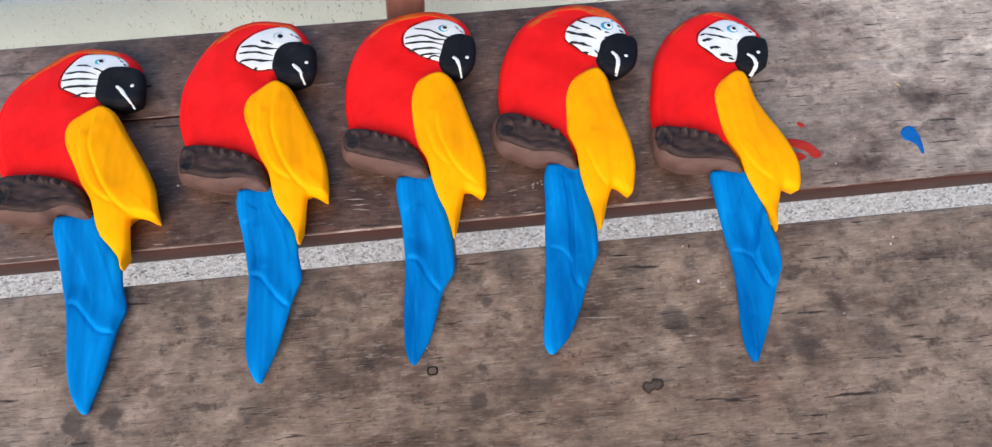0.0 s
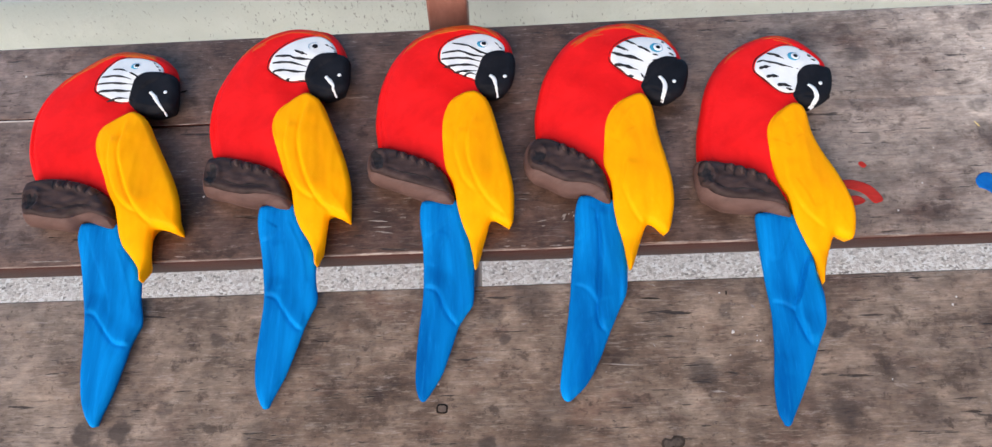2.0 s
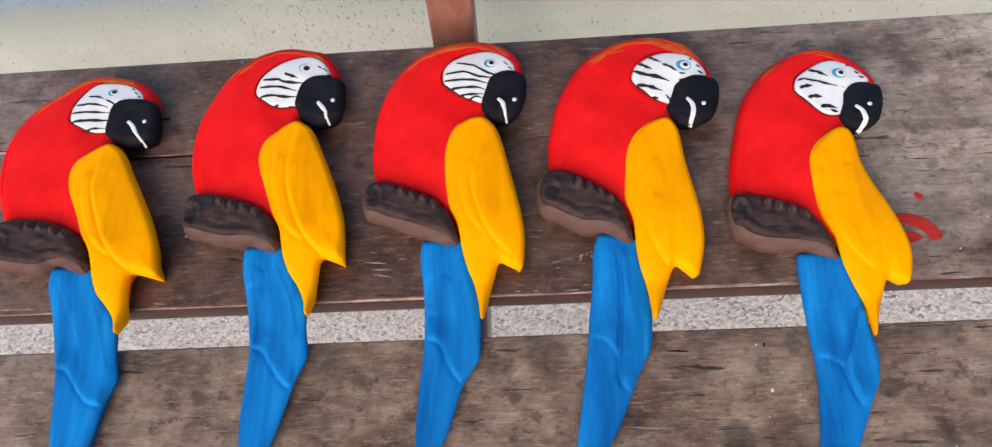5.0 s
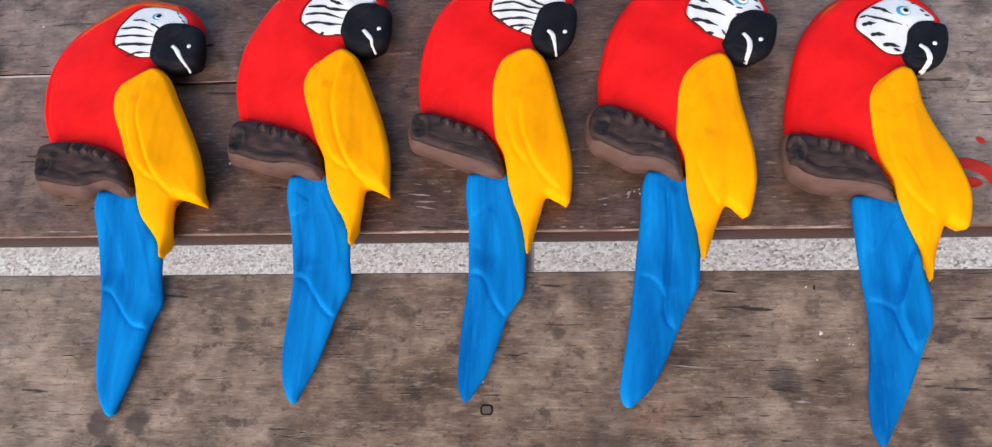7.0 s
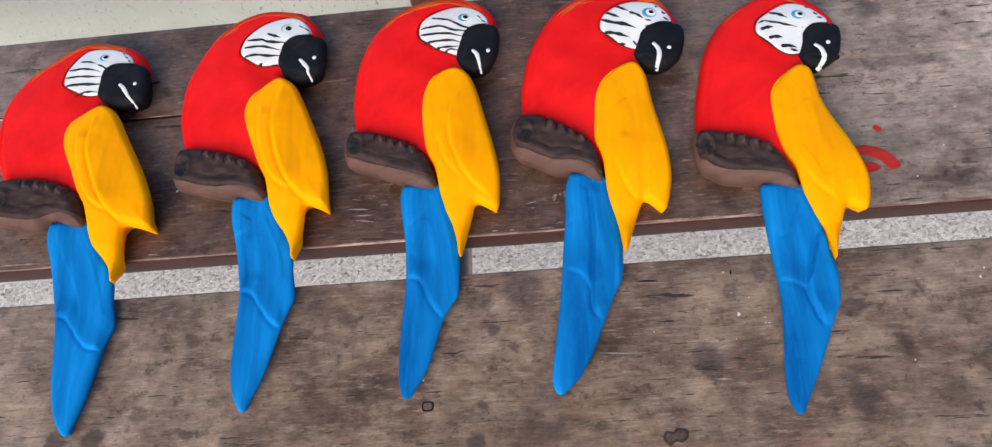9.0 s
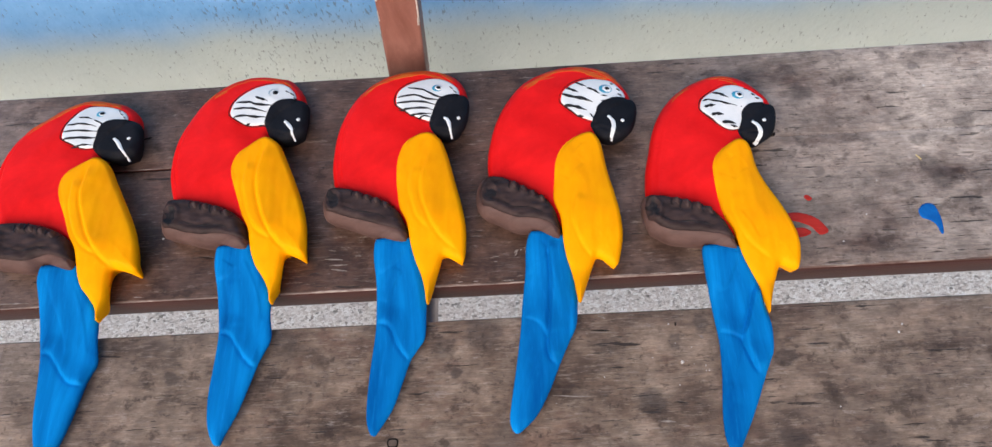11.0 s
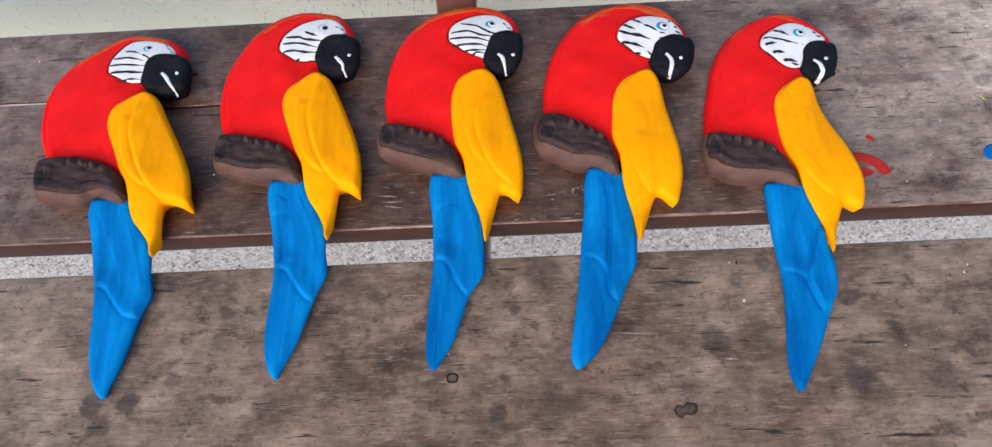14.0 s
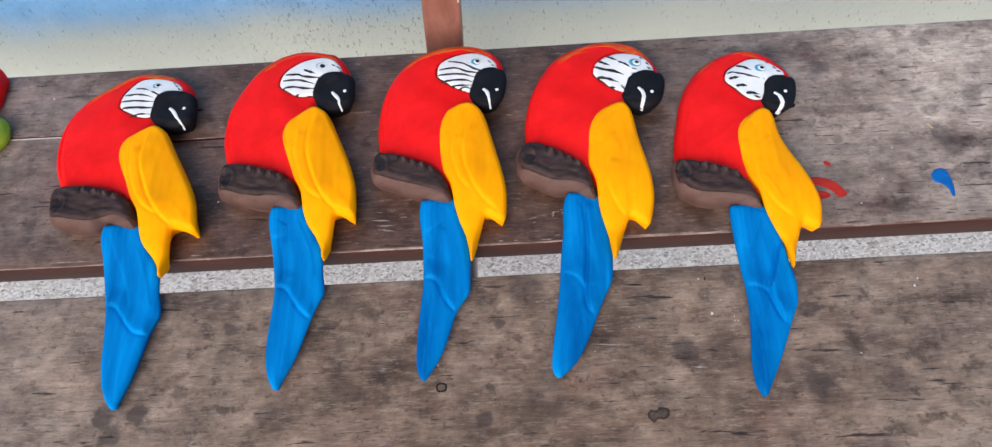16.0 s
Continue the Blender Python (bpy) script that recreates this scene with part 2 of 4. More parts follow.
def worn_edge_material():
    """The plank's nose, rubbed pale through the brown paint."""
    m, nt, b = material("worn_plank_edge", 0.38)
    n = noisy(nt, 70, 5, 0.65, (0.18, 1, 1), 0.6)
    col = ramp(nt, n, (0.40, (0.07, 0.038, 0.030)), (0.55, (0.155, 0.098, 0.078)), (0.67, (0.46, 0.375, 0.325)))
    nt.links.new(col, b.inputs["Base Color"])
    bump(nt, b, n, 0.3, 0.0006)
    return m


NOSE = worn_edge_material()


def wall_material():
    """Stippled plaster, cream-white below, greyer and then sky blue above an uneven soft border, with small dark pits.
    """
    m, nt, b = material("stippled_plaster", 0.6)
    c = nt.nodes.new("ShaderNodeTexCoord")
    s = nt.nodes.new("ShaderNodeSeparateXYZ")
    nt.links.new(c.outputs["Object"], s.inputs[0])
    wob = noisy(nt, 7, 3, 0.5)
    z = math_node(nt, "ADD", s.outputs["Z"], math_node(nt, "MULTIPLY", wob, 0.05))
    blue = mask(nt, z, 0.294, 0.385)
    greyed = mask(nt, z, 0.218, 0.335)
    white = ramp(nt, noisy(nt, 14, 5, 0.6), (0.3, (0.66, 0.73, 0.665)), (0.7, (0.75, 0.82, 0.755)))
    top = ramp(nt, noisy(nt, 18, 4, 0.6), (0.3, (0.11, 0.30, 0.56)), (0.7, (0.17, 0.385, 0.67)))
    col = mix(nt, blue, mix(nt, greyed, white, (0.44, 0.52, 0.50)), top)
    slant = nt.nodes.new("ShaderNodeMapping")
    slant.inputs["Rotation"].default_value = (0, radians(-28), 0)
    slant.inputs["Scale"].default_value = (1.0, 1.0, 0.30)
    nt.links.new(c.outputs["Object"], slant.inputs["Vector"])
    peck = node(nt, "ShaderNodeTexNoise", Scale=340.0, Detail=2.0, Roughness=0.5, Distortion=0.5)
    nt.links.new(slant.outputs[0], peck.inputs["Vector"])
    crowd = math_node(nt, "ADD", math_node(nt, "MULTIPLY", mask(nt, math_node(nt, "ABSOLUTE", math_node(nt, "ADD", s.outputs["X"], 0.15)), 0.34, 0.08), 0.050), math_node(nt, "MULTIPLY", blue, 0.022))
    crowd = math_node(nt, "ADD", crowd, math_node(nt, "MULTIPLY", noisy(nt, 11, 3, 0.5), 0.05))
    pits = mask(nt, math_node(nt, "ADD", peck.outputs["Fac"], crowd), 0.712, 0.757)
    col = mix(nt, math_node(nt, "MULTIPLY", pits, 0.55), col, (0.10, 0.11, 0.105))
    nt.links.new(col, b.inputs["Base Color"])
    h = math_node(nt, "SUBTRACT", noisy(nt, 110, 4, 0.6), math_node(nt, "MULTIPLY", pits, 1.4))
    bump(nt, b, h, 0.5, 0.002)
    return m


def floor_material():
    """Pale ground concrete with light and grey chips, and white glints painted among them."""
    m, nt, b = material("chipped_concrete", 0.5)
    v = nt.nodes.new("ShaderNodeTexVoronoi")
    v.inputs["Scale"].default_value = 320
    nt.links.new(coords(nt, (0.7, 1, 1), 20), v.inputs["Vector"])
    bw = nt.nodes.new("ShaderNodeRGBToBW")
    nt.links.new(v.outputs["Color"], bw.inputs[0])
    chips = ramp(nt, bw.outputs[0], (0.10, (0.22, 0.21, 0.195)), (0.30, (0.66, 0.61, 0.58)), (0.52, (0.80, 0.76, 0.73)), (0.74, (1.0, 0.99, 0.98)))
    paste = ramp(nt, noisy(nt, 24, 5, 0.65), (0.35, (0.70, 0.655, 0.625)), (0.65, (0.93, 0.90, 0.875)))
    col = mix(nt, mask(nt, noisy(nt, 46, 4, 0.6), 0.40, 0.62), chips, mix(nt, 0.55, chips, paste))
    crumb_glint = noisy(nt, 430, 4, 0.7, (0.6, 1, 1), 1.5, 35)
    # white crumbs, with the floor's glints painted in as the same white
    col = mix(nt, math_node(nt, "MULTIPLY", mask(nt, crumb_glint, 0.60, 0.66), 0.8), col, (1.0, 0.99, 0.98))
    col = mix(nt, math_node(nt, "MULTIPLY", mask(nt, crumb_glint, 0.41, 0.35), 0.7), col, (0.16, 0.145, 0.13))
    nt.links.new(col, b.inputs["Base Color"])
    bump(nt, b, noisy(nt, 220, 5, 0.7), 0.9, 0.003)
    return m


# ---- mesh helpers ----
def mesh_object(name, verts, faces, materials, parent=None, label="", slots=None, sharp=45):
    me = bpy.data.meshes.new(name)
    me.from_pydata([tuple(v) for v in verts], [], faces)
    for m in materials:
        me.materials.append(m)
    if slots is not None:
        me.polygons.foreach_set("material_index", slots)
    me.polygons.foreach_set("use_smooth", [True] * len(me.polygons))
    me.update()
    me.set_sharp_from_angle(angle=radians(sharp))
    ob = new(name, me)
    ob.parent = parent
    return tagged(ob, label) if label else ob


def part(name, bm, material, parent, label=""):
    me = bpy.data.meshes.new(name)
    bmesh.ops.recalc_face_normals(bm, faces=bm.faces)
    bm.to_mesh(me)
    bm.free()
    me.materials.append(material)
    ob = new(name, me)
    ob.parent = parent
    return tagged(ob, label) if label else ob


def thing(name, place, label, category, group="", kind=""):
    ob = new(name)
    ob.empty_display_size = 0.05
    ob.location = place
    return tagged(ob, label, category, group, kind)


def box(lo, hi, bevel=0.0, segments=2):
    bm = bmesh.new()
    bmesh.ops.create_cube(bm, size=1)
    for v in bm.verts:
        v.co = [(a + b) / 2 + c * (b - a) for a, b, c in zip(lo, hi, v.co)]
    if bevel:
        bmesh.ops.bevel(bm, geom=bm.edges[:], offset=bevel, segments=segments, affect="EDGES", profile=0.5)
    return bm


def spline(points, step, closed=True):
    """A smooth curve through the points, in even steps."""
    p = np.array(points, float)
    n = len(p)
    out = []
    for k in range(n if closed else n - 1):
        a, b, c, d = (p[(k + j) % n] if closed else p[min(max(k + j, 0), n - 1)] for j in (-1, 0, 1, 2))
        for u in np.linspace(0, 1, 12, endpoint=False):
            out.append(0.5 * (2 * b + (c - a) * u + (2 * a - 5 * b + 4 * c - d) * u * u + (3 * b - a - 3 * c + d) * u ** 3))
    out.append(p[0] if closed else p[-1])
    out = np.array(out)
    run = np.r_[0, np.cumsum(np.linalg.norm(np.diff(out, axis=0), axis=1))]
    count = max(int(run[-1] / step), 4)
    at = np.linspace(0, run[-1], count + 1)
    out = np.stack([np.interp(at, run, out[:, k]) for k in (0, 1)], 1)
    return out[:-1] if closed else out


def along(q, line, closed=False):
    """For each point its distance from the line, the side it lies on, and how far along it is (0 to 1)."""
    a = np.array(line, float)
    b = np.roll(a, -1, 0) if closed else a[1:]
    a = a if closed else a[:-1]
    ab = b - a
    size = np.maximum((ab ** 2).sum(1), 1e-16)
    best = np.full(len(q), 1e9)
    side, where = np.zeros(len(q)), np.zeros(len(q))
    for k in range(len(a)):
        u = np.clip(((q - a[k]) @ ab[k]) / size[k], 0, 1)
        off = q - a[k] - u[:, None] * ab[k]
        d = np.hypot(off[:, 0], off[:, 1])
        near = d < best
        best[near] = d[near]
        side[near] = np.sign(ab[k][0] * (q[near] - a[k])[:, 1] - ab[k][1] * (q[near] - a[k])[:, 0])
        where[near] = (k + u[near]) / len(a)
    return best, side, where


def within(q, ring):
    x, y = q.T
    a, b = np.array(ring), np.roll(np.array(ring), -1, 0)
    odd = np.zeros(len(q), bool)
    for (ax, ay), (bx, by) in zip(a, b):
        if ay != by:
            odd ^= ((ay > y) != (by > y)) & (x < (bx - ax) * (y - ay) / (by - ay) + ax)
    return odd


def relief(name, ring, height, material, parent, label="", cell=0.0025, under=None, lean=0.42, base=None):
    """A carved solid: ring is its outline seen from above, height(q, d) the top for points q that lie d inside the rim.
    under(q) is the surface that it sits on (nothing: flat at 0); lean is how far the foot of a free side draws in under its rim,
    and base(q) the height of that foot."""
    ring = np.array(ring)
    n = len(ring)
    nxt, prv = np.roll(ring, -1, 0), np.roll(ring, 1, 0)
    tan = nxt - prv
    tan /= np.linalg.norm(tan, axis=1)[:, None]
    area = (ring[:, 0] * nxt[:, 1] - nxt[:, 0] * ring[:, 1]).sum()
    inward = np.stack([-tan[:, 1], tan[:, 0]], 1) * (1 if area > 0 else -1)
    inner = []
    for step in (0.25, 0.75, 1.5):
        q = ring + inward * cell * step
        d, _, _ = along(q, ring, True)
        inner.append(q[(d > cell * step * 0.9) & within(q, ring)])
    lo, hi = ring.min(0), ring.max(0)
    gx, gy = np.meshgrid(np.arange(lo[0], hi[0], cell), np.arange(lo[1], hi[1], cell * 0.87))
    gx[::2] += cell / 2
    grid = np.stack([gx.ravel(), gy.ravel()], 1)
    grid = grid[within(grid, ring)]
    d, _, _ = along(grid, ring, True)
    inner.append(grid[d > cell * 2.1])
    flat = np.concatenate([ring, *inner])
    made = mathutils.geometry.delaunay_2d_cdt([Vector(p) for p in flat], [(k, (k + 1) % n) for k in range(n)], [], 1, 1e-6)
    q = np.array([(v.x, v.y) for v in made[0]])
    tris = [tuple(f) for f in made[2]]
    d, _, _ = along(q, ring, True)
    top = height(q, d)
    low = under(q) if under else base(q) if base else np.zeros(len(q))
    edges = {}
    for f in tris:
        for a, b in zip(f, f[1:] + f[:1]):
            edges[(a, b)] = True
    rim = [(a, b) for a, b in edges if (b, a) not in edges]
    m = len(q)
    foot = q
    if under is None and lean:
        near = ((q[:, None] - ring[None]) ** 2).sum(-1).argmin(1)
        inset = np.minimum(lean * height(ring, np.zeros(n)), 0.008)
        free = ring + inward * inset[:, None] * 1.5
        inset = inset * np.clip(along(free, ring, True)[0] * within(free, ring) / inset - 0.4, 0, 1)
        inset = sum(np.roll(inset, k) for k in range(-3, 4))[near] / 7 + 1e-7
        foot = q + inward[near] * (inset * np.clip(1 - d / (inset * 4 + 1e-6), 0, 1))[:, None]
    verts = [(*p, z) for p, z in zip(q, top)] + [(*p, z) for p, z in zip(foot, low)]
    faces = tris + [tuple(m + k for k in reversed(f)) for f in tris] + [(b, a, m + a, m + b) for a, b in rim]
    return mesh_object(name, verts, faces, [material], parent, label)


def ribbon(name, line, widths, surface, material, parent, label="", lift=0.0004):
    """A brush stroke: a thin raised strip along the line, lying on surface(q)."""
    line = np.array(line)
    tan = np.gradient(line, axis=0)
    tan /= np.maximum(np.linalg.norm(tan, axis=1), 1e-9)[:, None]
    across = np.stack([-tan[:, 1], tan[:, 0]], 1)
    w = np.interp(np.linspace(0, 1, len(line)), np.linspace(0, 1, len(widths)), widths)[:, None]
    verts, faces = [], []
    rows = [(line + across * w * s, rise) for s, rise in ((-1, -0.0003), (-0.7, lift), (0, lift * 1.25), (0.7, lift), (1, -0.0003))]
    for q, rise in rows:
        verts += [(*p, z + rise) for p, z in zip(q, surface(q))]
    n = len(line)
    for r in range(4):
        faces += [(r * n + k, r * n + k + 1, (r + 1) * n + k + 1, (r + 1) * n + k) for k in range(n - 1)]
    return mesh_object(name, verts, faces, [material], parent, label, sharp=80)


def dome(d, r):
    u = np.clip(d / r, 0, 1)
    return np.sqrt(np.maximum(1 - (1 - u) ** 2, 0))


def ease(v, low, high):
    u = np.clip((v - low) / (high - low), 0, 1)
    return u * u * (3 - 2 * u)


def carved(q, lines):
    """The height of carved steps: each line is a small ledge, higher on its left, that runs out at both ends."""
    h = np.zeros(len(q))
    for rise, line in lines:
        far, side, where = along(q, line)
        s = side * far
        ends = ease(where, 0.0, 0.12) * (1 - ease(where, 0.88, 1.0))
        h += rise * (ease(s, -0.0026, 0.0008) - ease(s, 0.0, 0.021) - 0.40 * np.exp(-(((s + 0.0022) / 0.0024) ** 2))) * ends
    return h


def rough(q, scale, seed):
    return np.array([noise.noise((x * scale, y * scale, seed)) for x, y in q])


# ---- wall, floor ----
wall = tagged(part("wall_north", box((-7, 0.49, 0), (7, 0.64, 3.0)), wall_material(), None), "stippled plaster wall, cream-white below and sky blue above", "wall", kind="structure")
floor = tagged(part("floor", box((-40, -40, -0.2), (40, 40, 0.0)), floor_material(), None), "pale concrete floor with light and grey stone chips", "floor", kind="structure")


# ---- bench ----
TOP = 0.45
bench = thing("bench", (0, 0, 0), "weathered brown wooden plank bench on a red-brown metal frame", "bench")


def board(name, x0, x1, back, front, thick, label, nose, seed, closing=None, back_tight=False, wood=None):
    """A plank along x. back(x) and front(x) are its long edges; nose is how far the front edge is rounded."""
    xs = np.linspace(x0, x1, 181)
    verts, faces, slots = [], [], []
    arc = [radians(a) for a in (0, 22, 45, 68, 90)]
    rings = 0
    for x in xs:
        yb, yf = back(x), front(x)
        wear = 0.0008 * noise.noise((x * 9, seed, 0)) + 0.0005 * noise.noise((x * 37, seed, 4))
        tight = closing(x) if closing else 1.0
        r, s = (nose + wear) * (tight if nose < 0.002 else 1.0), (0.0022 + wear * 0.5) * (tight if back_tight else 1)
        sec = [(yb - s + s * math.cos(a), -s + s * math.sin(a), 0) for a in arc]
        for k in range(1, 12):
            y = yb - s + (yf + r - yb + s) * k / 12
            sec.append((y, 0.0005 * noise.noise((x * 4, y * 22, seed)), 0))
        sec += [(yf + r - r * math.sin(a), -r + r * math.cos(a), 1 if a < 1.0 else 2) for a in arc]
        sec += [(yf, -thick * 0.6, 2), (yf + 0.0015, -thick + 0.0015, 2), (yf + 0.004, -thick, 2), (yb - 0.004, -thick, 0), (yb, -thick + 0.004, 0)]
        verts += [(x, y, TOP + z) for y, z, _ in sec]
        rings = len(sec)
        kinds = [k for *_, k in sec]
    for i in range(len(xs) - 1):
        for k in range(rings):
            j = (k + 1) % rings
            faces.append((i * rings + k, i * rings + j, (i + 1) * rings + j, (i + 1) * rings + k))
            slots.append(1 if kinds[k] == 1 and kinds[j] == 1 and k < 18 else 2 if kinds[k] >= 1 and kinds[j] >= 1 else 0)
    faces += [tuple(range(rings))[::-1], tuple((len(xs) - 1) * rings + k for k in range(rings))]
    slots += [0, 0]
    ob = mesh_object(name, verts, faces, [wood or WOOD, NOSE, EDGE], bench, label, slots, 50)
    return ob


def joint_line(x):
    """The split between the two upper boards, which steps forward along its length."""
    return 0.1775 - 0.0155 * float(ease(np.array(x), -0.455, -0.36)) + 0.0008 * noise.noise((x * 14, 3, 1))


def split(x):
    return 0.0007 * (1 - float(ease(np.array(x), -0.27, -0.10))) + 0.00003


def seam_width(x):
    """How open the split is: wide at the left end of the seat, closed to the right."""
    return 1.0 - 0.93 * float(ease(np.array(x), -0.27, -0.10))


upper_back = board("plank", -1.15, 1.2, lambda x: 0.2775 + 0.005 * x, lambda x: joint_line(x) + split(x), 0.031, "back board of the weathered seat, split along its front edge", 0.0012, 1.0, seam_width)
upper_front = board("plank", -1.15, 1.2, lambda x: joint_line(x) - split(x), lambda x: 0.004 * x + 0.0006 * noise.noise((x * 6, 1, 7)), 0.031, "front board of the weathered seat with a worn, red-brown painted nose", 0.003, 2.0, seam_width, True)
lower = board("plank", -1.15, 1.2, lambda x: -0.0365 + 0.004 * x + 0.0006 * noise.noise((x * 5, 2, 3)), lambda x: -0.30, 0.031, "weathered brown plank with scratches, knots and stains", 0.004, 3.0, wood=WOOD_PALE)

# metal frame: back post, bar under the planks, legs
post = box((-0.0390, 0.296, 0.0), (0.0075, 0.334, 0.92), 0.003)
bmesh.ops.rotate(post, verts=post.verts, cent=(-0.017, 0.32, 0.42), matrix=Matrix.Rotation(radians(2.6), 3, "Y"))
metal_post = part("post", post, METAL, bench, "red-brown painted square metal post")
def scuffed(x, z, length, width):
    """A patch rubbed down to bare metal along an edge of the post."""
    flake = box((x - width, -0.0006, z - length), (x + width, 0.0004, z + length), 0.0004, 1)
    for v in flake.verts:
        v.co.x += 0.0012 * noise.noise((v.co.z * 90, x * 50, 1))
    bmesh.ops.translate(flake, verts=flake.verts, vec=(0, 0.296, 0))
    bmesh.ops.rotate(flake, verts=flake.verts, cent=(-0.017, 0.32, 0.42), matrix=Matrix.Rotation(radians(2.6), 3, "Y"))
    part("scuff", flake, FLECK_DULL, metal_post, "patch rubbed down to pale metal")


for x, z, length, width in ((-0.0372, 0.575, 0.022, 0.0012), (-0.0376, 0.53, 0.008, 0.0007), (0.0058, 0.545, 0.026, 0.0009), (0.0052, 0.520, 0.006, 0.0012), (0.0060, 0.60, 0.012, 0.0008)):
    scuffed(x, z, length, width)
part("crossbar", box((-0.020, -0.295, 0.379), (0.0190, 0.276, 0.4188), 0.006, 4), BARE, bench, "dull grey-brown metal bar")
part("bracket", box((-0.019, 0.2765, 0.37), (0.001, 0.2955, 0.40), 0.002), METAL, bench)
part("leg", box((-0.020, -0.292, 0.0), (0.0190, -0.257, 0.3788), 0.003), METAL, bench)


# ---- carved parrots ----
def warp_between(source, target):
    """A smooth bending of the plane that carries the source points onto the target points."""
    s, t = np.array(source, float), np.array(target, float)
    n = len(s)

    def kernel(a, b):
        r2 = ((a[:, None] - b[None]) ** 2).sum(-1)
        return r2 * np.log(r2 + 1e-9)

    k = np.zeros((n + 3, n + 3))
    k[:n, :n] = kernel(s, s) + 60.0 * np.eye(n)
    k[:n, n:] = np.c_[np.ones(n), s]
    k[n:, :n] = k[:n, n:].T
    w = np.linalg.solve(k, np.r_[t, np.zeros((3, 2))])
    return lambda q: kernel(np.array(q, float), s) @ w[:n] + np.c_[np.ones(len(q)), np.array(q, float)] @ w[n:]


# the pattern bird in millimetres, from the point where perch, wing and tail meet
BODY = [(-80, 64), (-86, 92), (-86, 115), (-83, 142), (-74, 169), (-60, 192), (-42, 208), (-16, 219), (15, 221), (38, 215), (53, 204), (61, 187), (59, 169), (48, 148),
        (33, 133), (33, 94), (29, 58), (18, 33), (-1, 16), (-11, 24), (-24, 34), (-45, 44), (-65, 52)]
FACE = [(-16, 167), (-15, 179), (-9, 188), (3, 195), (16, 199), (27, 200), (38, 197), (48, 190), (53, 182), (51, 172), (43, 165), (36, 156), (31, 147), (27, 141),
        (16, 144), (5, 148), (-6, 154), (-13, 161)]
BEAK = [(21, 135), (21, 142), (25, 155), (30, 168), (40, 175), (52, 177), (58, 178), (62, 175), (64, 169), (64, 159), (62, 145), (58, 134), (52, 128), (44, 124), (34, 124), (26, 127)]
WING = [(19, 126), (9, 125), (-4, 116), (-12, 95), (-13, 78), (-12, 56), (-9, 34), (-2, 18), (1, 4), (3, -9), (7, -24), (13, -39), (17, -56), (19, -70),
        (22, -67), (27, -49), (31, -34), (36, -20), (44, -23), (52, -26), (57, -23), (59, -9), (59, 12), (55, 36), (49, 62), (42, 92), (36, 115), (30, 123), (25, 126)]
TAIL = [(-35, -1), (-30, 3), (-10, 4), (4, 1), (8, -14), (14, -35), (18, -59), (18, -81), (17, -104), (10, -116), (3, -128), (-4, -150), (-12, -173), (-22, -190),
        (-28, -198), (-33, -196), (-37, -182), (-37, -158), (-35, -128), (-32, -97), (-32, -72), (-33, -43), (-36, -18)]
LOG = [(-90, 55), (-82, 63), (-66, 61), (-44, 52), (-23, 42), (-10, 30), (-5, 20), (0, 4), (-1, -6), (-14, -5), (-31, 3), (-52, 13), (-73, 22), (-86, 27),
       (-91, 39)]
RIND = [(-87, 46), (-81, 58), (-66, 58), (-44, 49), (-23, 39), (-9, 27), (-2, 15), (0, 5), (-9, 5), (-22, 9), (-36, 14), (-50, 19), (-64, 24), (-76, 29),
        (-85, 33)]
# carved steps of each tail: height in millimetres, then the line; the wood stands higher on the left of the way it runs
TAIL_CARVING = {
    "A": [(4.2, (-25, -85), (-10, -89), (-1, -99), (8, -111), (18, -120), (35, -122)),
          (1.2, (11, -125), (7, -149), (9, -179), (10, -199)),
          (0.9, (-29, 1), (-17, -31), (0, -69), (8, -95)),
          (-1, (5, -19), (18, -54), (30, -95))],
    "B": [(4.2, (-25, -88), (-10, -92), (-1, -104), (8, -117), (17, -125), (26, -122)),
          (2, (-31, -34), (-22, -33), (-17, -29), (-12, -22)),
          (1.4, (-18, -36), (-14, -60), (-10, -88)),
          (1.2, (-4, -98), (-5, -136), (-6, -194)),
          (-1, (-1, -14), (14, -49), (21, -83))],
    "C": [(4, (-34, -85), (-21, -87), (-14, -94), (-7, -112), (2, -124), (7, -126)),
          (1.6, (-31, -37), (-19, -29), (-7, -18), (-1, -6)),
          (1.4, (-22, -67), (-14, -49), (-6, -33)),
          (1.2, (-17, -96), (-22, -133), (-28, -186)),
          (-1, (4, -21), (12, -51), (15, -80))],
    "D": [(1.8, (-41, -81), (-30, -85), (-23, -92), (-18, -104)),
          (7.2, (-14, -3), (-12, -28), (-12, -54), (-16, -92), (-18, -113), (-16, -125), (-9, -132)),
          (1.6, (-37, -40), (-24, -27), (-12, -12)),
          (1.6, (8, -61), (3, -101), (-6, -128)),
          (1.2, (-25, -113), (-42, -157), (-50, -191))],
    "E": [(2.0, (-34, -83), (-20, -86), (-7, -94)),
          (7.0, (11, -39), (0, -72), (-8, -93), (-5, -110), (2, -130)),
          (1.8, (-28, -46), (-17, -39), (-10, -25), (-1, -7)),
          (1.4, (-9, -98), (-22, -128), (-30, -156)),
          (1.2, (-33, -133), (-35, -167), (-35, -199))],
}
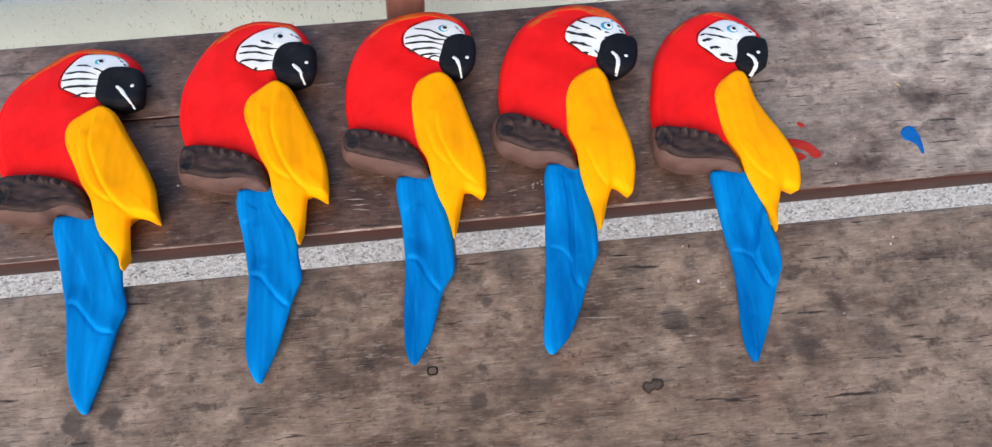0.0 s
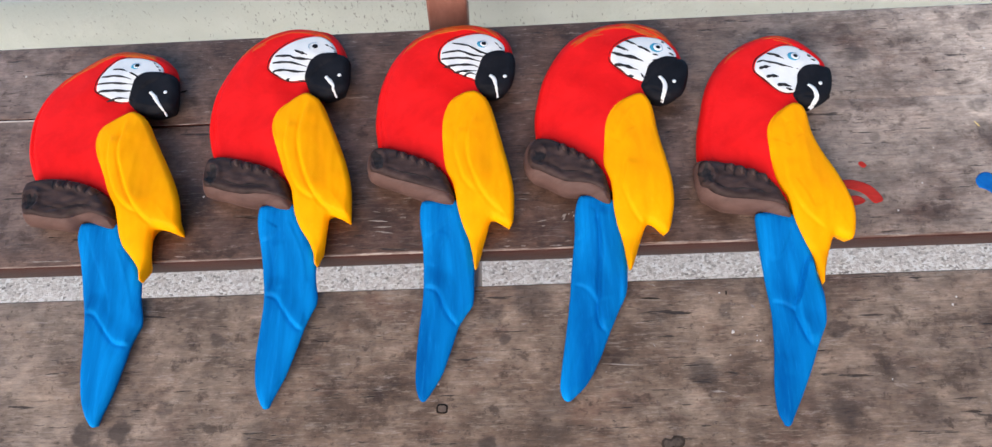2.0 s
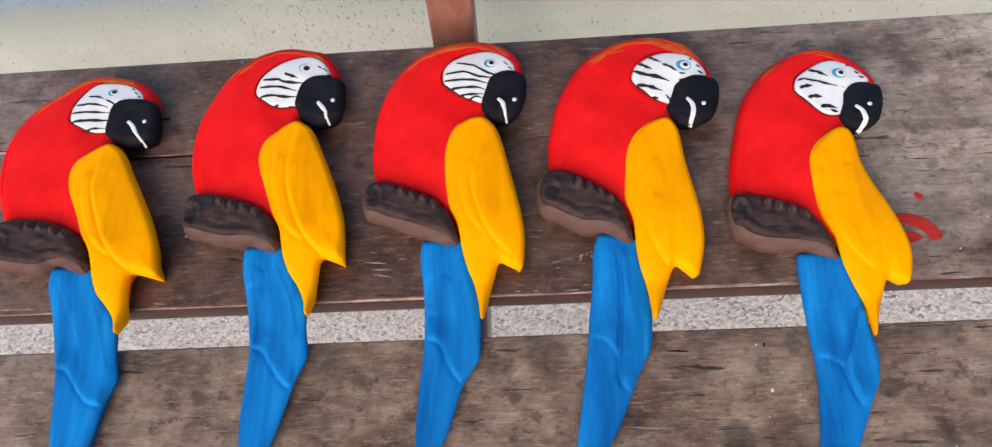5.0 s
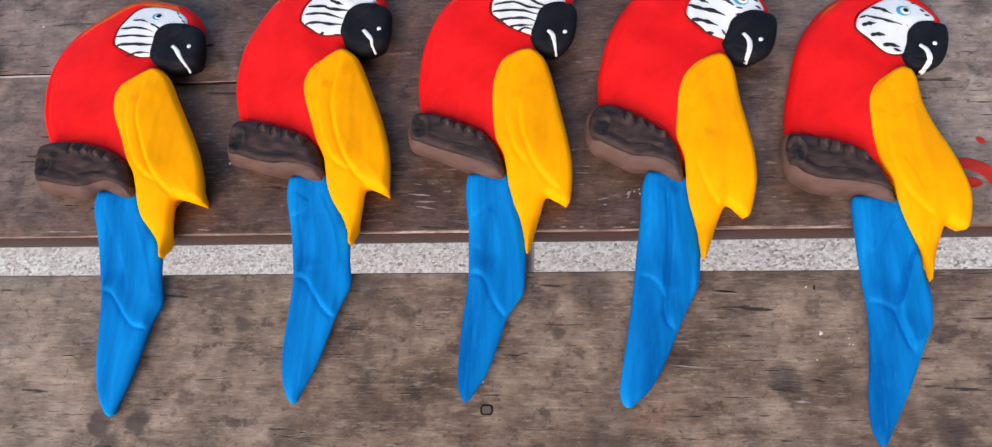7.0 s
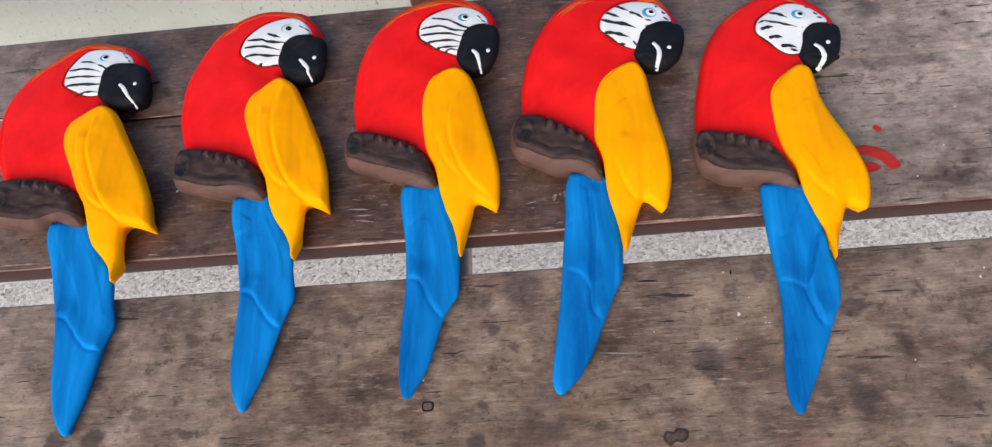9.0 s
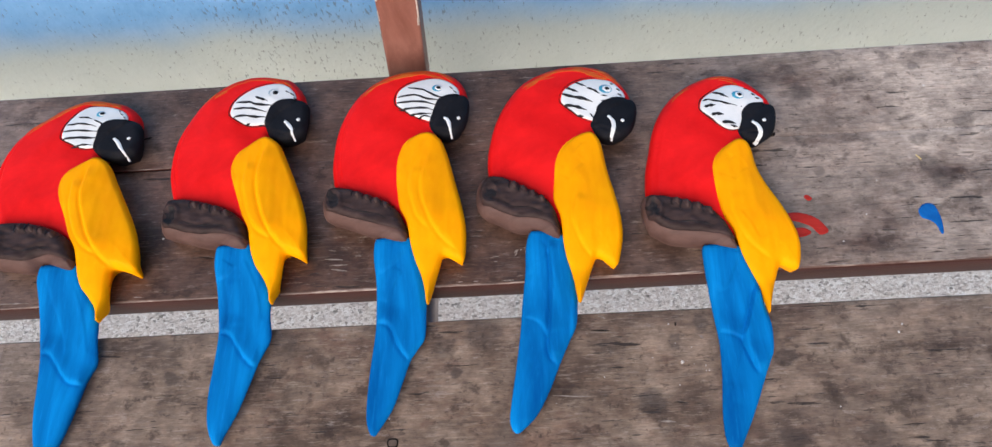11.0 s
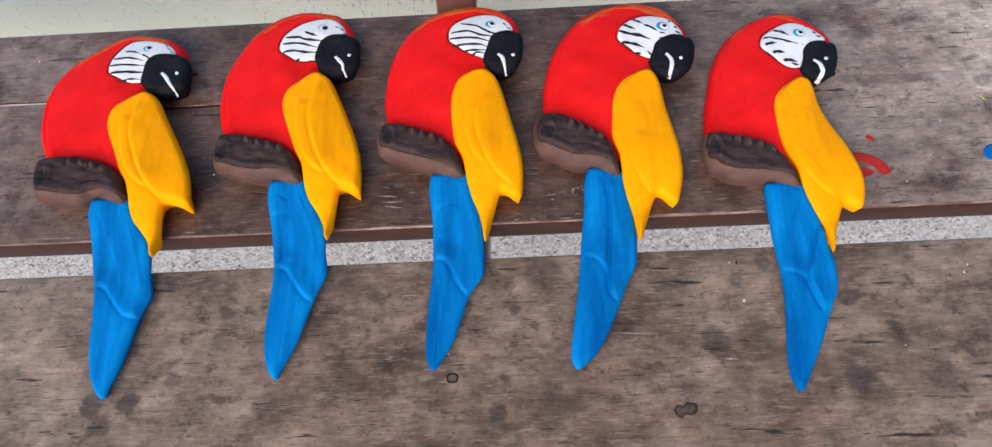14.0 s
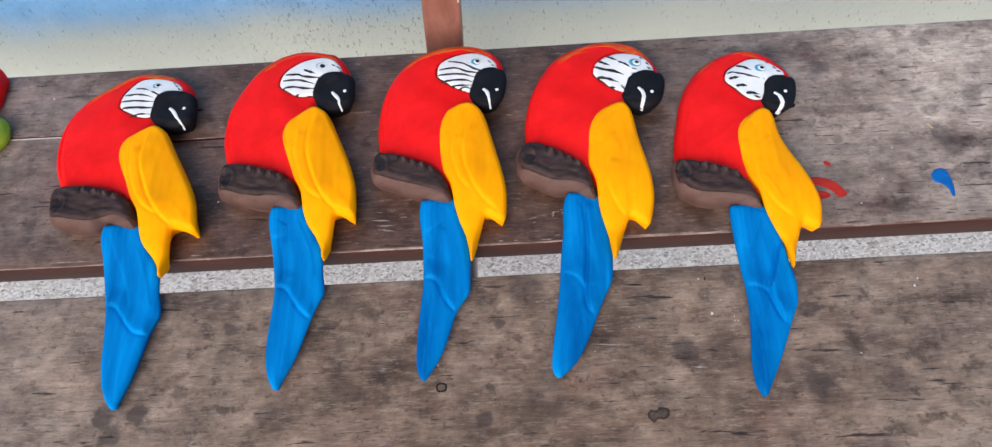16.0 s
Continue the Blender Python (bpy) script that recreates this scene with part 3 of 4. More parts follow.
# the same for each wing
WING_CARVING = {
    "A": [(1.9, (-2, 118), (-4, 95), (-3, 75), (5, 51), (15, 29), (28, 10), (43, -2), (65, -12)),
          (1.6, (-16, 101), (-15, 73), (-9, 51), (0, 32), (13, 18), (27, 9))],
    "B": [(1.9, (12, 117), (6, 91), (6, 66), (12, 41), (22, 16), (37, -3), (66, -22)),
          (1.6, (-7, 96), (-9, 69), (-4, 46), (3, 26), (14, 12), (28, 3))],
    "C": [(1, (24, 98), (16, 75), (14, 55), (17, 36), (25, 14), (36, -3), (53, -18)),
          (0.9, (5, 81), (2, 56), (6, 36), (11, 21), (23, 5)),
          (-0.35, (-3, 79), (8, 101), (20, 117))],
    "D": [(0.9, (19, 44), (13, 20), (16, 3), (23, -14), (32, -27)),
          (-0.35, (6, 72), (17, 93), (31, 107)),
          (-0.3, (10, 59), (19, 72), (29, 80))],
    "E": [(0.8, (-2, 58), (-2, 34), (3, 15), (14, -3), (29, -17)),
          (-0.35, (-5, 75), (0, 89), (8, 100)),
          (-0.3, (4, 69), (12, 80), (21, 85)),
          (-0.3, (4, 36), (13, 20), (20, 2))],
}
# the brush strokes on each face: half width in millimetres, then the line from the bird's own joint
STREAKS = {
    "A": [(0.9, (-30.1, 184.3), (-22.1, 184.3), (-14.1, 181.3)), (0.8, (-11.1, 179.3), (-5.1, 176.3), (1.9, 171.3)), (1, (-41.1, 174.3), (-24.1, 175.3), (-8.1, 171.3)), (1, (-44.1, 165.3), (-26.1, 166.3), (-3.1, 165.3)), (1.1, (-42.1, 155.3), (-24.1, 157.3), (-3.1, 157.3)), (1, (-31.1, 144.3), (-19.1, 148.3), (-9.1, 148.3)), (0.8, (-9.1, 145.3), (-1.1, 146.3)), (0.6, (14.9, 189.3), (18.9, 186.3)), (0.6, (11.9, 194.3), (14.9, 191.3)), (0.7, (18.9, 184.3), (21.9, 182.3))],
    "B": [(1.1, (-9.4, 184.2), (-3.4, 181.2), (4.6, 178.2)), (1.2, (-30.4, 177.2), (-15.4, 177.2), (-7.4, 174.2), (15.6, 172.2)), (1.2, (-32.4, 168.2), (-15.4, 169.2), (4.6, 164.2)), (1.3, (-31.4, 157.2), (-22.4, 159.2), (-7.4, 158.2), (6.6, 158.2)), (0.9, (-17.4, 147.2), (-12.4, 149.2)), (0.8, (-3.4, 148.2), (5.6, 147.2)), (0.7, (22.6, 193.2), (26.6, 190.2)), (0.7, (27.6, 190.2), (33.6, 186.2)), (0.6, (32.6, 184.2), (36.6, 181.2))],
    "C": [(0.9, (-3.2, 186.1), (12.8, 182.1), (28.8, 173.1), (45.8, 170.1)), (1, (-14.2, 173.1), (3.8, 175.1), (17.8, 170.1), (37.8, 167.1)), (1, (-15.2, 165.1), (-1.2, 166.1), (15.8, 165.1), (30.8, 161.1)), (1, (-13.2, 155.1), (1.8, 157.1), (15.8, 158.1), (27.8, 154.1)), (0.9, (-5.2, 147.1), (8.8, 150.1), (22.8, 151.1)), (0.9, (5.8, 143.1), (15.8, 148.1), (23.8, 146.1)), (0.6, (42.8, 187.1), (46.8, 183.1)), (0.6, (46.8, 181.1), (50.8, 179.1)), (0.6, (47.8, 176.1), (51.8, 175.1))],
    "D": [(1.2, (26.1, 187.2), (32.1, 183.2), (38.1, 179.2)), (1.4, (16.1, 179.2), (22.1, 176.2), (29.1, 172.2)), (1.3, (39.1, 177.2), (46.1, 174.2), (52.1, 169.2)), (1.5, (11.1, 171.2), (23.1, 166.2), (32.1, 164.2), (44.1, 159.2)), (1.5, (13.1, 155.2), (22.1, 154.2), (37.1, 149.2)), (1, (25.1, 142.2), (33.1, 141.2)), (0.9, (40.1, 145.2), (44.1, 139.2)), (0.7, (54.1, 167.2), (60.1, 166.2)), (0.6, (53.1, 160.2), (58.1, 161.2)), (0.7, (65.1, 185.2), (68.1, 183.2)), (0.8, (71.1, 177.2), (75.1, 174.2)), (0.8, (72.1, 170.2), (77.1, 167.2))],
    "E": [(1.3, (-1.6, 183.6), (6.4, 180.6), (14.4, 174.6)), (0.9, (-6.6, 173.6), (5.4, 169.6), (22.4, 164.6)), (1.4, (-12.6, 163.6), (-7.6, 165.6), (-0.6, 165.6)), (0.9, (-13.6, 172.6), (-5.6, 174.6)), (1.4, (-6.6, 152.6), (-1.6, 154.6), (6.4, 153.6)), (1.4, (3.4, 143.6), (11.4, 144.6), (18.4, 142.6)), (1, (12.4, 140.6), (19.4, 138.6)), (0.6, (26.4, 163.6), (27.4, 163.6)), (0.7, (33.4, 188.6), (37.4, 187.6)), (0.8, (40.4, 181.6), (44.4, 178.6)), (0.8, (43.4, 175.6), (48.4, 173.6))],
}
# the white stroke on each beak, and last the dot beside it
BILL_MARKS = {
    "A": [(13.9, 155.3), (18.9, 150.3), (23.9, 142.3), (28.9, 135.3), (32.9, 129.3), (30.9, 154.3)],
    "B": [(25.6, 151.2), (30.6, 145.2), (34.6, 139.2), (34.6, 135.2), (37.6, 129.2), (40.6, 152.2)],
    "C": [(36.8, 145.1), (40.8, 141.1), (42.8, 134.1), (43.8, 127.1), (44.8, 122.1), (52.8, 143.1)],
    "D": [(59.1, 141.2), (63.1, 135.2), (64.1, 128.2), (62.1, 120.2), (60.1, 114.2), (74.1, 134.2)],
    "E": [(35.4, 144.6), (40.4, 139.6), (42.4, 131.6), (40.4, 125.6), (35.4, 120.6), (48.4, 145.6)],
}
# matching points of every bird: body, crown, brow, chin, face, wing, joint, tail, perch, shoulder, beak
BIRD_C = [(-79, 63), (-84, 124), (-64, 184), (15, 220), (58, 194), (33, 126), (63, 179), (-15, 171), (19, 126), (-13, 78), (1, -4), (56, -28), (36, -22), (20, -71),
          (-37, -1), (-32, -86), (16, -102), (2, -126), (-30, -198), (-89, 49), (-88, 24), (-37, -172), (47, 63), (32, 184), (-9, 29), (11, 143), (-15, -178), (-4, 116),
          (9, -33), (27, -47), (38, 106), (41, 211), (-31, 210), (30, 168), (21, 135), (54, 128), (-8, 188), (27, 199), (-43, 50), (-49, 13), (18, -73), (-34, -47),
          (34, 124), (63, 162)]
BIRD_A = [(-95, 52), (-115, 114), (-99, 171), (-29, 218), (25, 200), (2, 135), (38, 182), (-44, 165), (3, 132), (-28, 76), (3, -4), (66, -10), (40, -6), (34, -59),
          (-40, 2), (-24, -82), (36, -96), (29, -119), (7, -200), (-100, 30), (-95, 2), (-11, -166), (40, 71), (-3, 189), (-10, 30), (-12, 142), (18, -174), (-30, 113),
          (13, -30), (38, -33), (16, 119), (3, 211), (-67, 196), (-4, 172), (-7, 141), (36, 134), (-37, 187), (-16, 201), (-51, 49), (-46, -1), (31, -65), (-34, -40),
          (14, 128), (41, 162)]
BIRD_B = [(-87, 57), (-99, 120), (-78, 181), (-13, 224), (33, 207), (9, 135), (48, 182), (-35, 170), (7, 132), (-24, 80), (2, -4), (60, -17), (40, -13), (29, -64),
          (-36, -1), (-24, -85), (29, -95), (19, -122), (-11, -202), (-93, 37), (-92, 13), (-24, -169), (40, 77), (13, 190), (-8, 29), (-6, 145), (3, -177), (-22, 109),
          (13, -32), (35, -39), (22, 123), (17, 217), (-51, 208), (9, 172), (5, 145), (45, 134), (-24, 189), (8, 204), (-48, 49), (-46, 4), (26, -65), (-30, -50),
          (24, 125), (49, 166)]
BIRD_D = [(-70, 73), (-67, 132), (-40, 189), (36, 219), (82, 181), (51, 124), (91, 166), (11, 168), (35, 122), (-3, 64), (0, -4), (53, -35), (34, -25), (13, -72),
          (-35, 5), (-45, -84), (8, -89), (-10, -128), (-53, -195), (-84, 55), (-82, 26), (-58, -176), (56, 45), (63, 177), (-6, 33), (36, 137), (-37, -183), (6, 103),
          (4, -32), (22, -50), (49, 95), (67, 206), (-8, 209), (50, 156), (39, 131), (76, 117), (22, 183), (52, 190), (-37, 58), (-43, 11), (12, -64), (-40, -38),
          (51, 114), (90, 149)]
BIRD_E = [(-83, 61), (-72, 131), (-51, 180), (15, 216), (60, 179), (33, 129), (64, 171), (-16, 169), (12, 122), (-16, 91), (-2, -4), (54, -27), (37, -23), (18, -70),
          (-38, 1), (-33, -84), (17, -102), (6, -126), (-32, -201), (-90, 49), (-89, 22), (-40, -177), (46, 44), (28, 179), (-12, 29), (13, 133), (-18, -178), (-1, 111),
          (9, -35), (26, -47), (27, 101), (40, 204), (-22, 203), (27, 158), (19, 134), (51, 126), (-2, 184), (25, 193), (-48, 51), (-62, 10), (21, -72), (-37, -38),
          (34, 121), (63, 156)]


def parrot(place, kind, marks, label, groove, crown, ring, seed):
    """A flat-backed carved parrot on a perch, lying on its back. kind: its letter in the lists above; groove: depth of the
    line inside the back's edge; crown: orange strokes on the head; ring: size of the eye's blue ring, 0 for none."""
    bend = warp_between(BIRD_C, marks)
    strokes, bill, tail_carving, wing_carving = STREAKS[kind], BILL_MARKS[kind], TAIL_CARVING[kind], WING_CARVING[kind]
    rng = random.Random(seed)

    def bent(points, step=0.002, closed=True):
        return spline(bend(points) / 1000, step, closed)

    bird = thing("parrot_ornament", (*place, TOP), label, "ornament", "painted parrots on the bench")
    body_ring, face_ring, beak_ring = bent(BODY), bent(FACE, 0.0015), bent(BEAK, 0.0015)
    wing_ring, tail_ring, log_ring, rind_ring = bent(WING), bent(TAIL), bent(LOG), bent(RIND, 0.0018)
    for _ in range(14):  # the shoulder of the wing is worn round
        worn = (np.roll(wing_ring, 2, 0) + np.roll(wing_ring, -2, 0)) / 2
        wing_ring = wing_ring + (worn - wing_ring) * 0.5 * ease(wing_ring[:, 1:], 0.055, 0.075)
    tail_lines, wing_lines = ([(rise / 1000, spline(np.array(pts) / 1000, 0.003, False)) for rise, *pts in some] for some in (tail_carving, wing_carving))
    left = bend([(-60, 120)])[0][0] / 1000

    def body_top(q, d=None):
        d = along(q, body_ring, True)[0] * within(q, body_ring) if d is None else d
        face_d = along(q, face_ring, True)[0]
        h = 0.010 + 0.0175 * dome(d, 0.014) + 0.005 * ease(d, 0.006, 0.045)
        h -= groove * 0.0042 * np.exp(-(((d - 0.009) / 0.0021) ** 2)) * ease(-q[:, 0], -left, -left + 0.02)
        h -= 0.0013 * np.exp(-((face_d / 0.0015) ** 2))
        return h + 0.0006 * rough(q, 45, seed)

    def face_top(q, d=None):
        d = along(q, face_ring, True)[0] if d is None else d
        d = d * within(q, face_ring)
        base = along(q, body_ring, True)[0] * within(q, body_ring)
        return 0.0095 + 0.0175 * dome(base, 0.014) + 0.005 * ease(base, 0.006, 0.045) + 0.0016 * dome(d, 0.003)

    relief("body", body_ring, body_top, RED, bird, "bright red painted body", 0.0019)
    face = relief("face_patch", face_ring, face_top, WHITE, bird, "white face patch with black feather lines", 0.002, under=lambda q: face_top(q, np.zeros(len(q))) - 0.002)

    mouth = bent([(20, 130), (34, 131), (44, 128), (56, 124)], 0.002, False)

    def beak_top(q, d=None):
        d = along(q, beak_ring, True)[0] * within(q, beak_ring) if d is None else d
        m, side, _ = along(q, mouth)
        h = np.maximum(0.020 + 0.0095 * dome(d, 0.008), face_top(q, np.full(len(q), 0.003)) + 0.0006 + 0.0012 * dome(d, 0.004))
        return h - (0.0018 * np.exp(-((m / 0.0013) ** 2)) + 0.0014 * (side < 0) * ease(m, 0, 0.003)) * ease(d, 0, 0.003)

    beak = relief("beak", beak_ring, beak_top, BLACK, bird, "black painted hooked beak", 0.002)

    def log_top(q, d=None):
        d = along(q, log_ring, True)[0] * within(q, log_ring) if d is None else d
        rim = np.maximum(0.018, body_top(q) * within(q, body_ring) * 0.93)
        return rim + np.maximum(0.036 - rim, 0.002) * dome(d, 0.011) + 0.0008 * rough(q, 70, seed + 9)

    def tail_top(q, d=None):
        d = along(q, tail_ring, True)[0] * within(q, tail_ring) if d is None else d
        soft = ease(d, 0.0, 0.004)
        h = (0.0140 + 0.0135 * ease(q[:, 1], -0.075, 0.012)) * (0.64 + 0.36 * dome(d, 0.008)) + 0.72 * carved(q, tail_lines) * soft
        return h + 0.0007 * rough(q * np.array([[1.4, 0.5]]), 48, seed + 6) * soft

    relief("tail", tail_ring, tail_top, BLUE, bird, "blue painted tail with carved feather folds", 0.0014)

    turn = WING.index((25, 126))
    left_side = spline(bend(WING[:14]) / 1000, 0.002, False)
    right_side = spline(bend(WING[14:turn + 1][::-1]) / 1000, 0.002, False)

    def wing_top(q, d=None):
        d = along(q, wing_ring, True)[0] if d is None else d
        a, b = along(q, left_side)[0], along(q, right_side)[0]
        over = a / np.maximum(a + b, 1e-6)
        high = 0.0165 + 0.0160 * ease(q[:, 1], -0.065, 0.03)
        h = high * (1 - over) + (0.0310 - 0.013 * ease(-q[:, 1], -0.03, 0.06)) * over + 0.006 * ease(-q[:, 1], 0.035, 0.066)
        h += (0.0020 + 0.0022 * ease(q[:, 1], -0.05, 0.03)) * np.sin(math.pi * np.clip(over, 0, 1)) ** 0.8
        h -= (0.0030 + 0.0040 * over) * (1 - dome(d, 0.0055))
        h += 1.35 * carved(q, wing_lines) * ease(d, 0.001, 0.006)
        h += 0.0005 * rough((q - wing_ring[0]) @ np.array([[0.97, 0.25], [-0.06, 0.25]]), 150, seed + 5) * ease(d, 0.003, 0.01) * 0.6
        return np.maximum(h, body_top(q) * within(q, body_ring) + 0.0008) + 0.0005 * rough(q * np.array([[2.0, 0.7]]), 60, seed + 3)

    relief("wing", wing_ring, wing_top, YELLOW, bird, "yellow-orange painted wing with carved feathers", 0.0013, base=lambda q: 0.013 * ease(-q[:, 1], 0.036, 0.060))

    toes = [bend([(x, y)])[0] / 1000 for x, y in ((-51, 48), (-41, 44), (-31, 40), (-21, 35))]
    cut = bend([(-77, 41)])[0] / 1000
    gouge = bent([(-66, 34), (-52, 27), (-36, 24), (-20, 16)], 0.003, False)

    def rind_top(q, d=None):
        d = along(q, rind_ring, True)[0] if d is None else d
        h = log_top(q) + 0.0028 * dome(d, 0.004) + 0.0018 * rough(q * np.array([[0.7, 1.5]]), 130, seed + 11) * ease(d, 0, 0.003)
        for t in toes:
            off = (q - t) @ np.array([[0.96, 0.28], [-0.28, 0.96]])
            h += 0.0034 * np.exp(-((off[:, 0] / 0.0026) ** 2) - (off[:, 1] / 0.0065) ** 2)
        h -= 0.0010 * np.exp(-((along(q, gouge)[0] / 0.0018) ** 2))
        r = np.hypot(*((q - cut) * np.array([[1.3, 0.8]])).T)
        return h + 0.0022 * np.exp(-(((r - 0.010) / 0.0025) ** 2)) - 0.0010 * np.exp(-((r / 0.006) ** 2))

    perch = relief("perch", log_ring, log_top, PERCH, bird, "brown painted log perch", lean=0.32)
    relief("bark", rind_ring, rind_top, BARK, perch, "dark bark with carved toes", 0.002, under=lambda q: log_top(q) - 0.0015)

    for k, (w, *pts) in enumerate(strokes):
        w = w / 1000 * rng.uniform(1.45, 1.8)
        line = spline(np.array(pts) / 1000, 0.0012, False)
        line = line + 0.0005 * np.stack([0 * line[:, 0], rough(line, 180, seed + k)], 1)
        widths = (w * 0.5, w, w * rng.uniform(0.55, 0.8), w * rng.uniform(0.9, 1.2), w * rng.uniform(0.3, 0.6), 0.0002) if len(pts) > 2 else (w * 0.4, w, 0.0002)
        ribbon("feather_line", line, widths, face_top, STRIPE, face)
    # dark line that paints the shade of the groove round the face
    ribbon("face_groove_shade", bent([(30, 202), (16, 201), (2, 197), (-11, 189), (-17, 179), (-18, 167), (-13, 160), (4, 147), (24, 138)], 0.0015, False), (0.0003, 0.0008, 0.001, 0.0006, 0.0003), face_top, GROOVE_SHADE, face)
    eye = bend([(30, 184)])[0] / 1000

    def disc(name, centre, rx, ry, mat, owner, surface, rise, turn=0.0, n=20, ragged=0.0):
        ang = np.linspace(0, 2 * math.pi, n, endpoint=False)
        uneven = 1 + ragged * np.array([noise.noise((math.cos(a) * 1.7, math.sin(a) * 1.7, seed)) for a in ang])
        pts = np.stack([rx * np.cos(ang), ry * np.sin(ang)], 1) * uneven[:, None]
        c, s = math.cos(turn), math.sin(turn)
        loop = centre + pts @ np.array([[c, s], [-s, c]])
        relief(name, loop, lambda q, d: surface(q) + rise * dome(d, min(rx, ry) * 0.7), mat, owner, cell=0.0009, under=lambda q: surface(q) - 0.001)

    if ring:
        disc("eye_ring", eye + (-0.0009, 0.0), 0.0060 * ring, 0.0052 * ring, CYAN, face, face_top, 0.0007)
        disc("eye_white", eye + (0.0005, 0), 0.0046 * ring, 0.0042 * ring, WHITE, face, face_top, 0.0012)
    else:
        ribbon("eye_ring", eye + np.array([(0.0015, 0.0052), (-0.003, 0.0050), (-0.0060, 0.0022), (-0.0062, -0.0016), (-0.0038, -0.0046)]), (0.0003, 0.0007, 0.0009, 0.0006, 0.0002), face_top, RING_PALE, face, "faint grey-blue ring")
    disc("pupil", eye + (0.0009, 0.0), 0.0030, 0.0028, BLACK, face, face_top, 0.0017)
    ribbon("bill_mark", spline(np.array(bill[:-1]) / 1000, 0.0015, False), (0.0018, 0.0026, 0.0015, 0.0010) if groove > 0.5 else (0.0018, 0.0026, 0.0026, 0.0018), beak_top, WHITE, beak)
    for x, y in ((-52, 48), (-42, 44), (-32, 40), (-22, 34)):
        disc("toe", bend([(x, y)])[0] / 1000, 0.0026, 0.0064, TOE, perch, rind_top, 0.0012, 0.32 + rng.uniform(-0.1, 0.1), 14)
    # dark strips draw the shaded notches between the toes in colour
    for x, y in ((-57, 49), (-47, 45), (-37, 41), (-27, 37), (-17, 31)):
        x, y = x + rng.uniform(-1, 1), y + rng.uniform(-1, 1)
        ribbon("toe_notch_shade", bent([(x + 1.5, y + 5), (x, y + 1), (x - 0.5, y - 4), (x + 1, y - 6)], 0.0015, False), (0.0003, rng.uniform(0.0009, 0.0014), 0.0010, 0.0003), rind_top, CUT, perch)
    ribbon("bark_crack", gouge + 0.0008 * np.stack([0 * gouge[:, 0], rough(gouge, 190, seed + 2)], 1), (0.0002, 0.0006, 0.0003, 0.0011, 0.0002, 0.0008, 0.0002), rind_top, CUT, perch)
    disc("cut_end", cut, rng.uniform(0.0045, 0.006), 0.0088, CUT, perch, rind_top, 0.0003, 0.15, 26, 0.9)
    disc("nostril_mark", np.array(bill[-1]) / 1000, 0.0021, 0.0021, WHITE, beak, beak_top, 0.0006, 0.4, 12)
    for k in range(crown):
        arc = np.array([(-74, 169), (-60, 192), (-42, 208), (-16, 219), (15, 221), (38, 215), (53, 204), (60, 190)], float)
        first = rng.uniform(0.6, 5.4)
        at = np.linspace(first, first + rng.uniform(0.8, 1.6), 4)
        edge = np.stack([np.interp(at, range(8), arc[:, j]) for j in (0, 1)], 1)
        pts = (-12, 150) + (edge - (-12, 150)) * np.linspace(1, rng.uniform(0.96, 1.02), 4)[:, None] * rng.uniform(0.80, 0.94)
        ribbon("orange_stroke", bent(pts, 0.002, False), (0.0002, rng.uniform(0.0009, 0.0024), 0.0003), body_top, ORANGE, bird, "orange brush stroke", 0.0003)
    return bird


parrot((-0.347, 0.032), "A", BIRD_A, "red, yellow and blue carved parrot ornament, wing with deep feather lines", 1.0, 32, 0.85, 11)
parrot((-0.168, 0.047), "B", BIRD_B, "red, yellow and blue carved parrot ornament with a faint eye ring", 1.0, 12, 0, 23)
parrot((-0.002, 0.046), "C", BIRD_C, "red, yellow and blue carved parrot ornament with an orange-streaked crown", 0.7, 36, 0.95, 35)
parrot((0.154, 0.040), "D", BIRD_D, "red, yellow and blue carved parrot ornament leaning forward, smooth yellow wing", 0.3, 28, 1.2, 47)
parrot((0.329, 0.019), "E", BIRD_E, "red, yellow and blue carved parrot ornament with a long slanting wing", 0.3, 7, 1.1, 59)


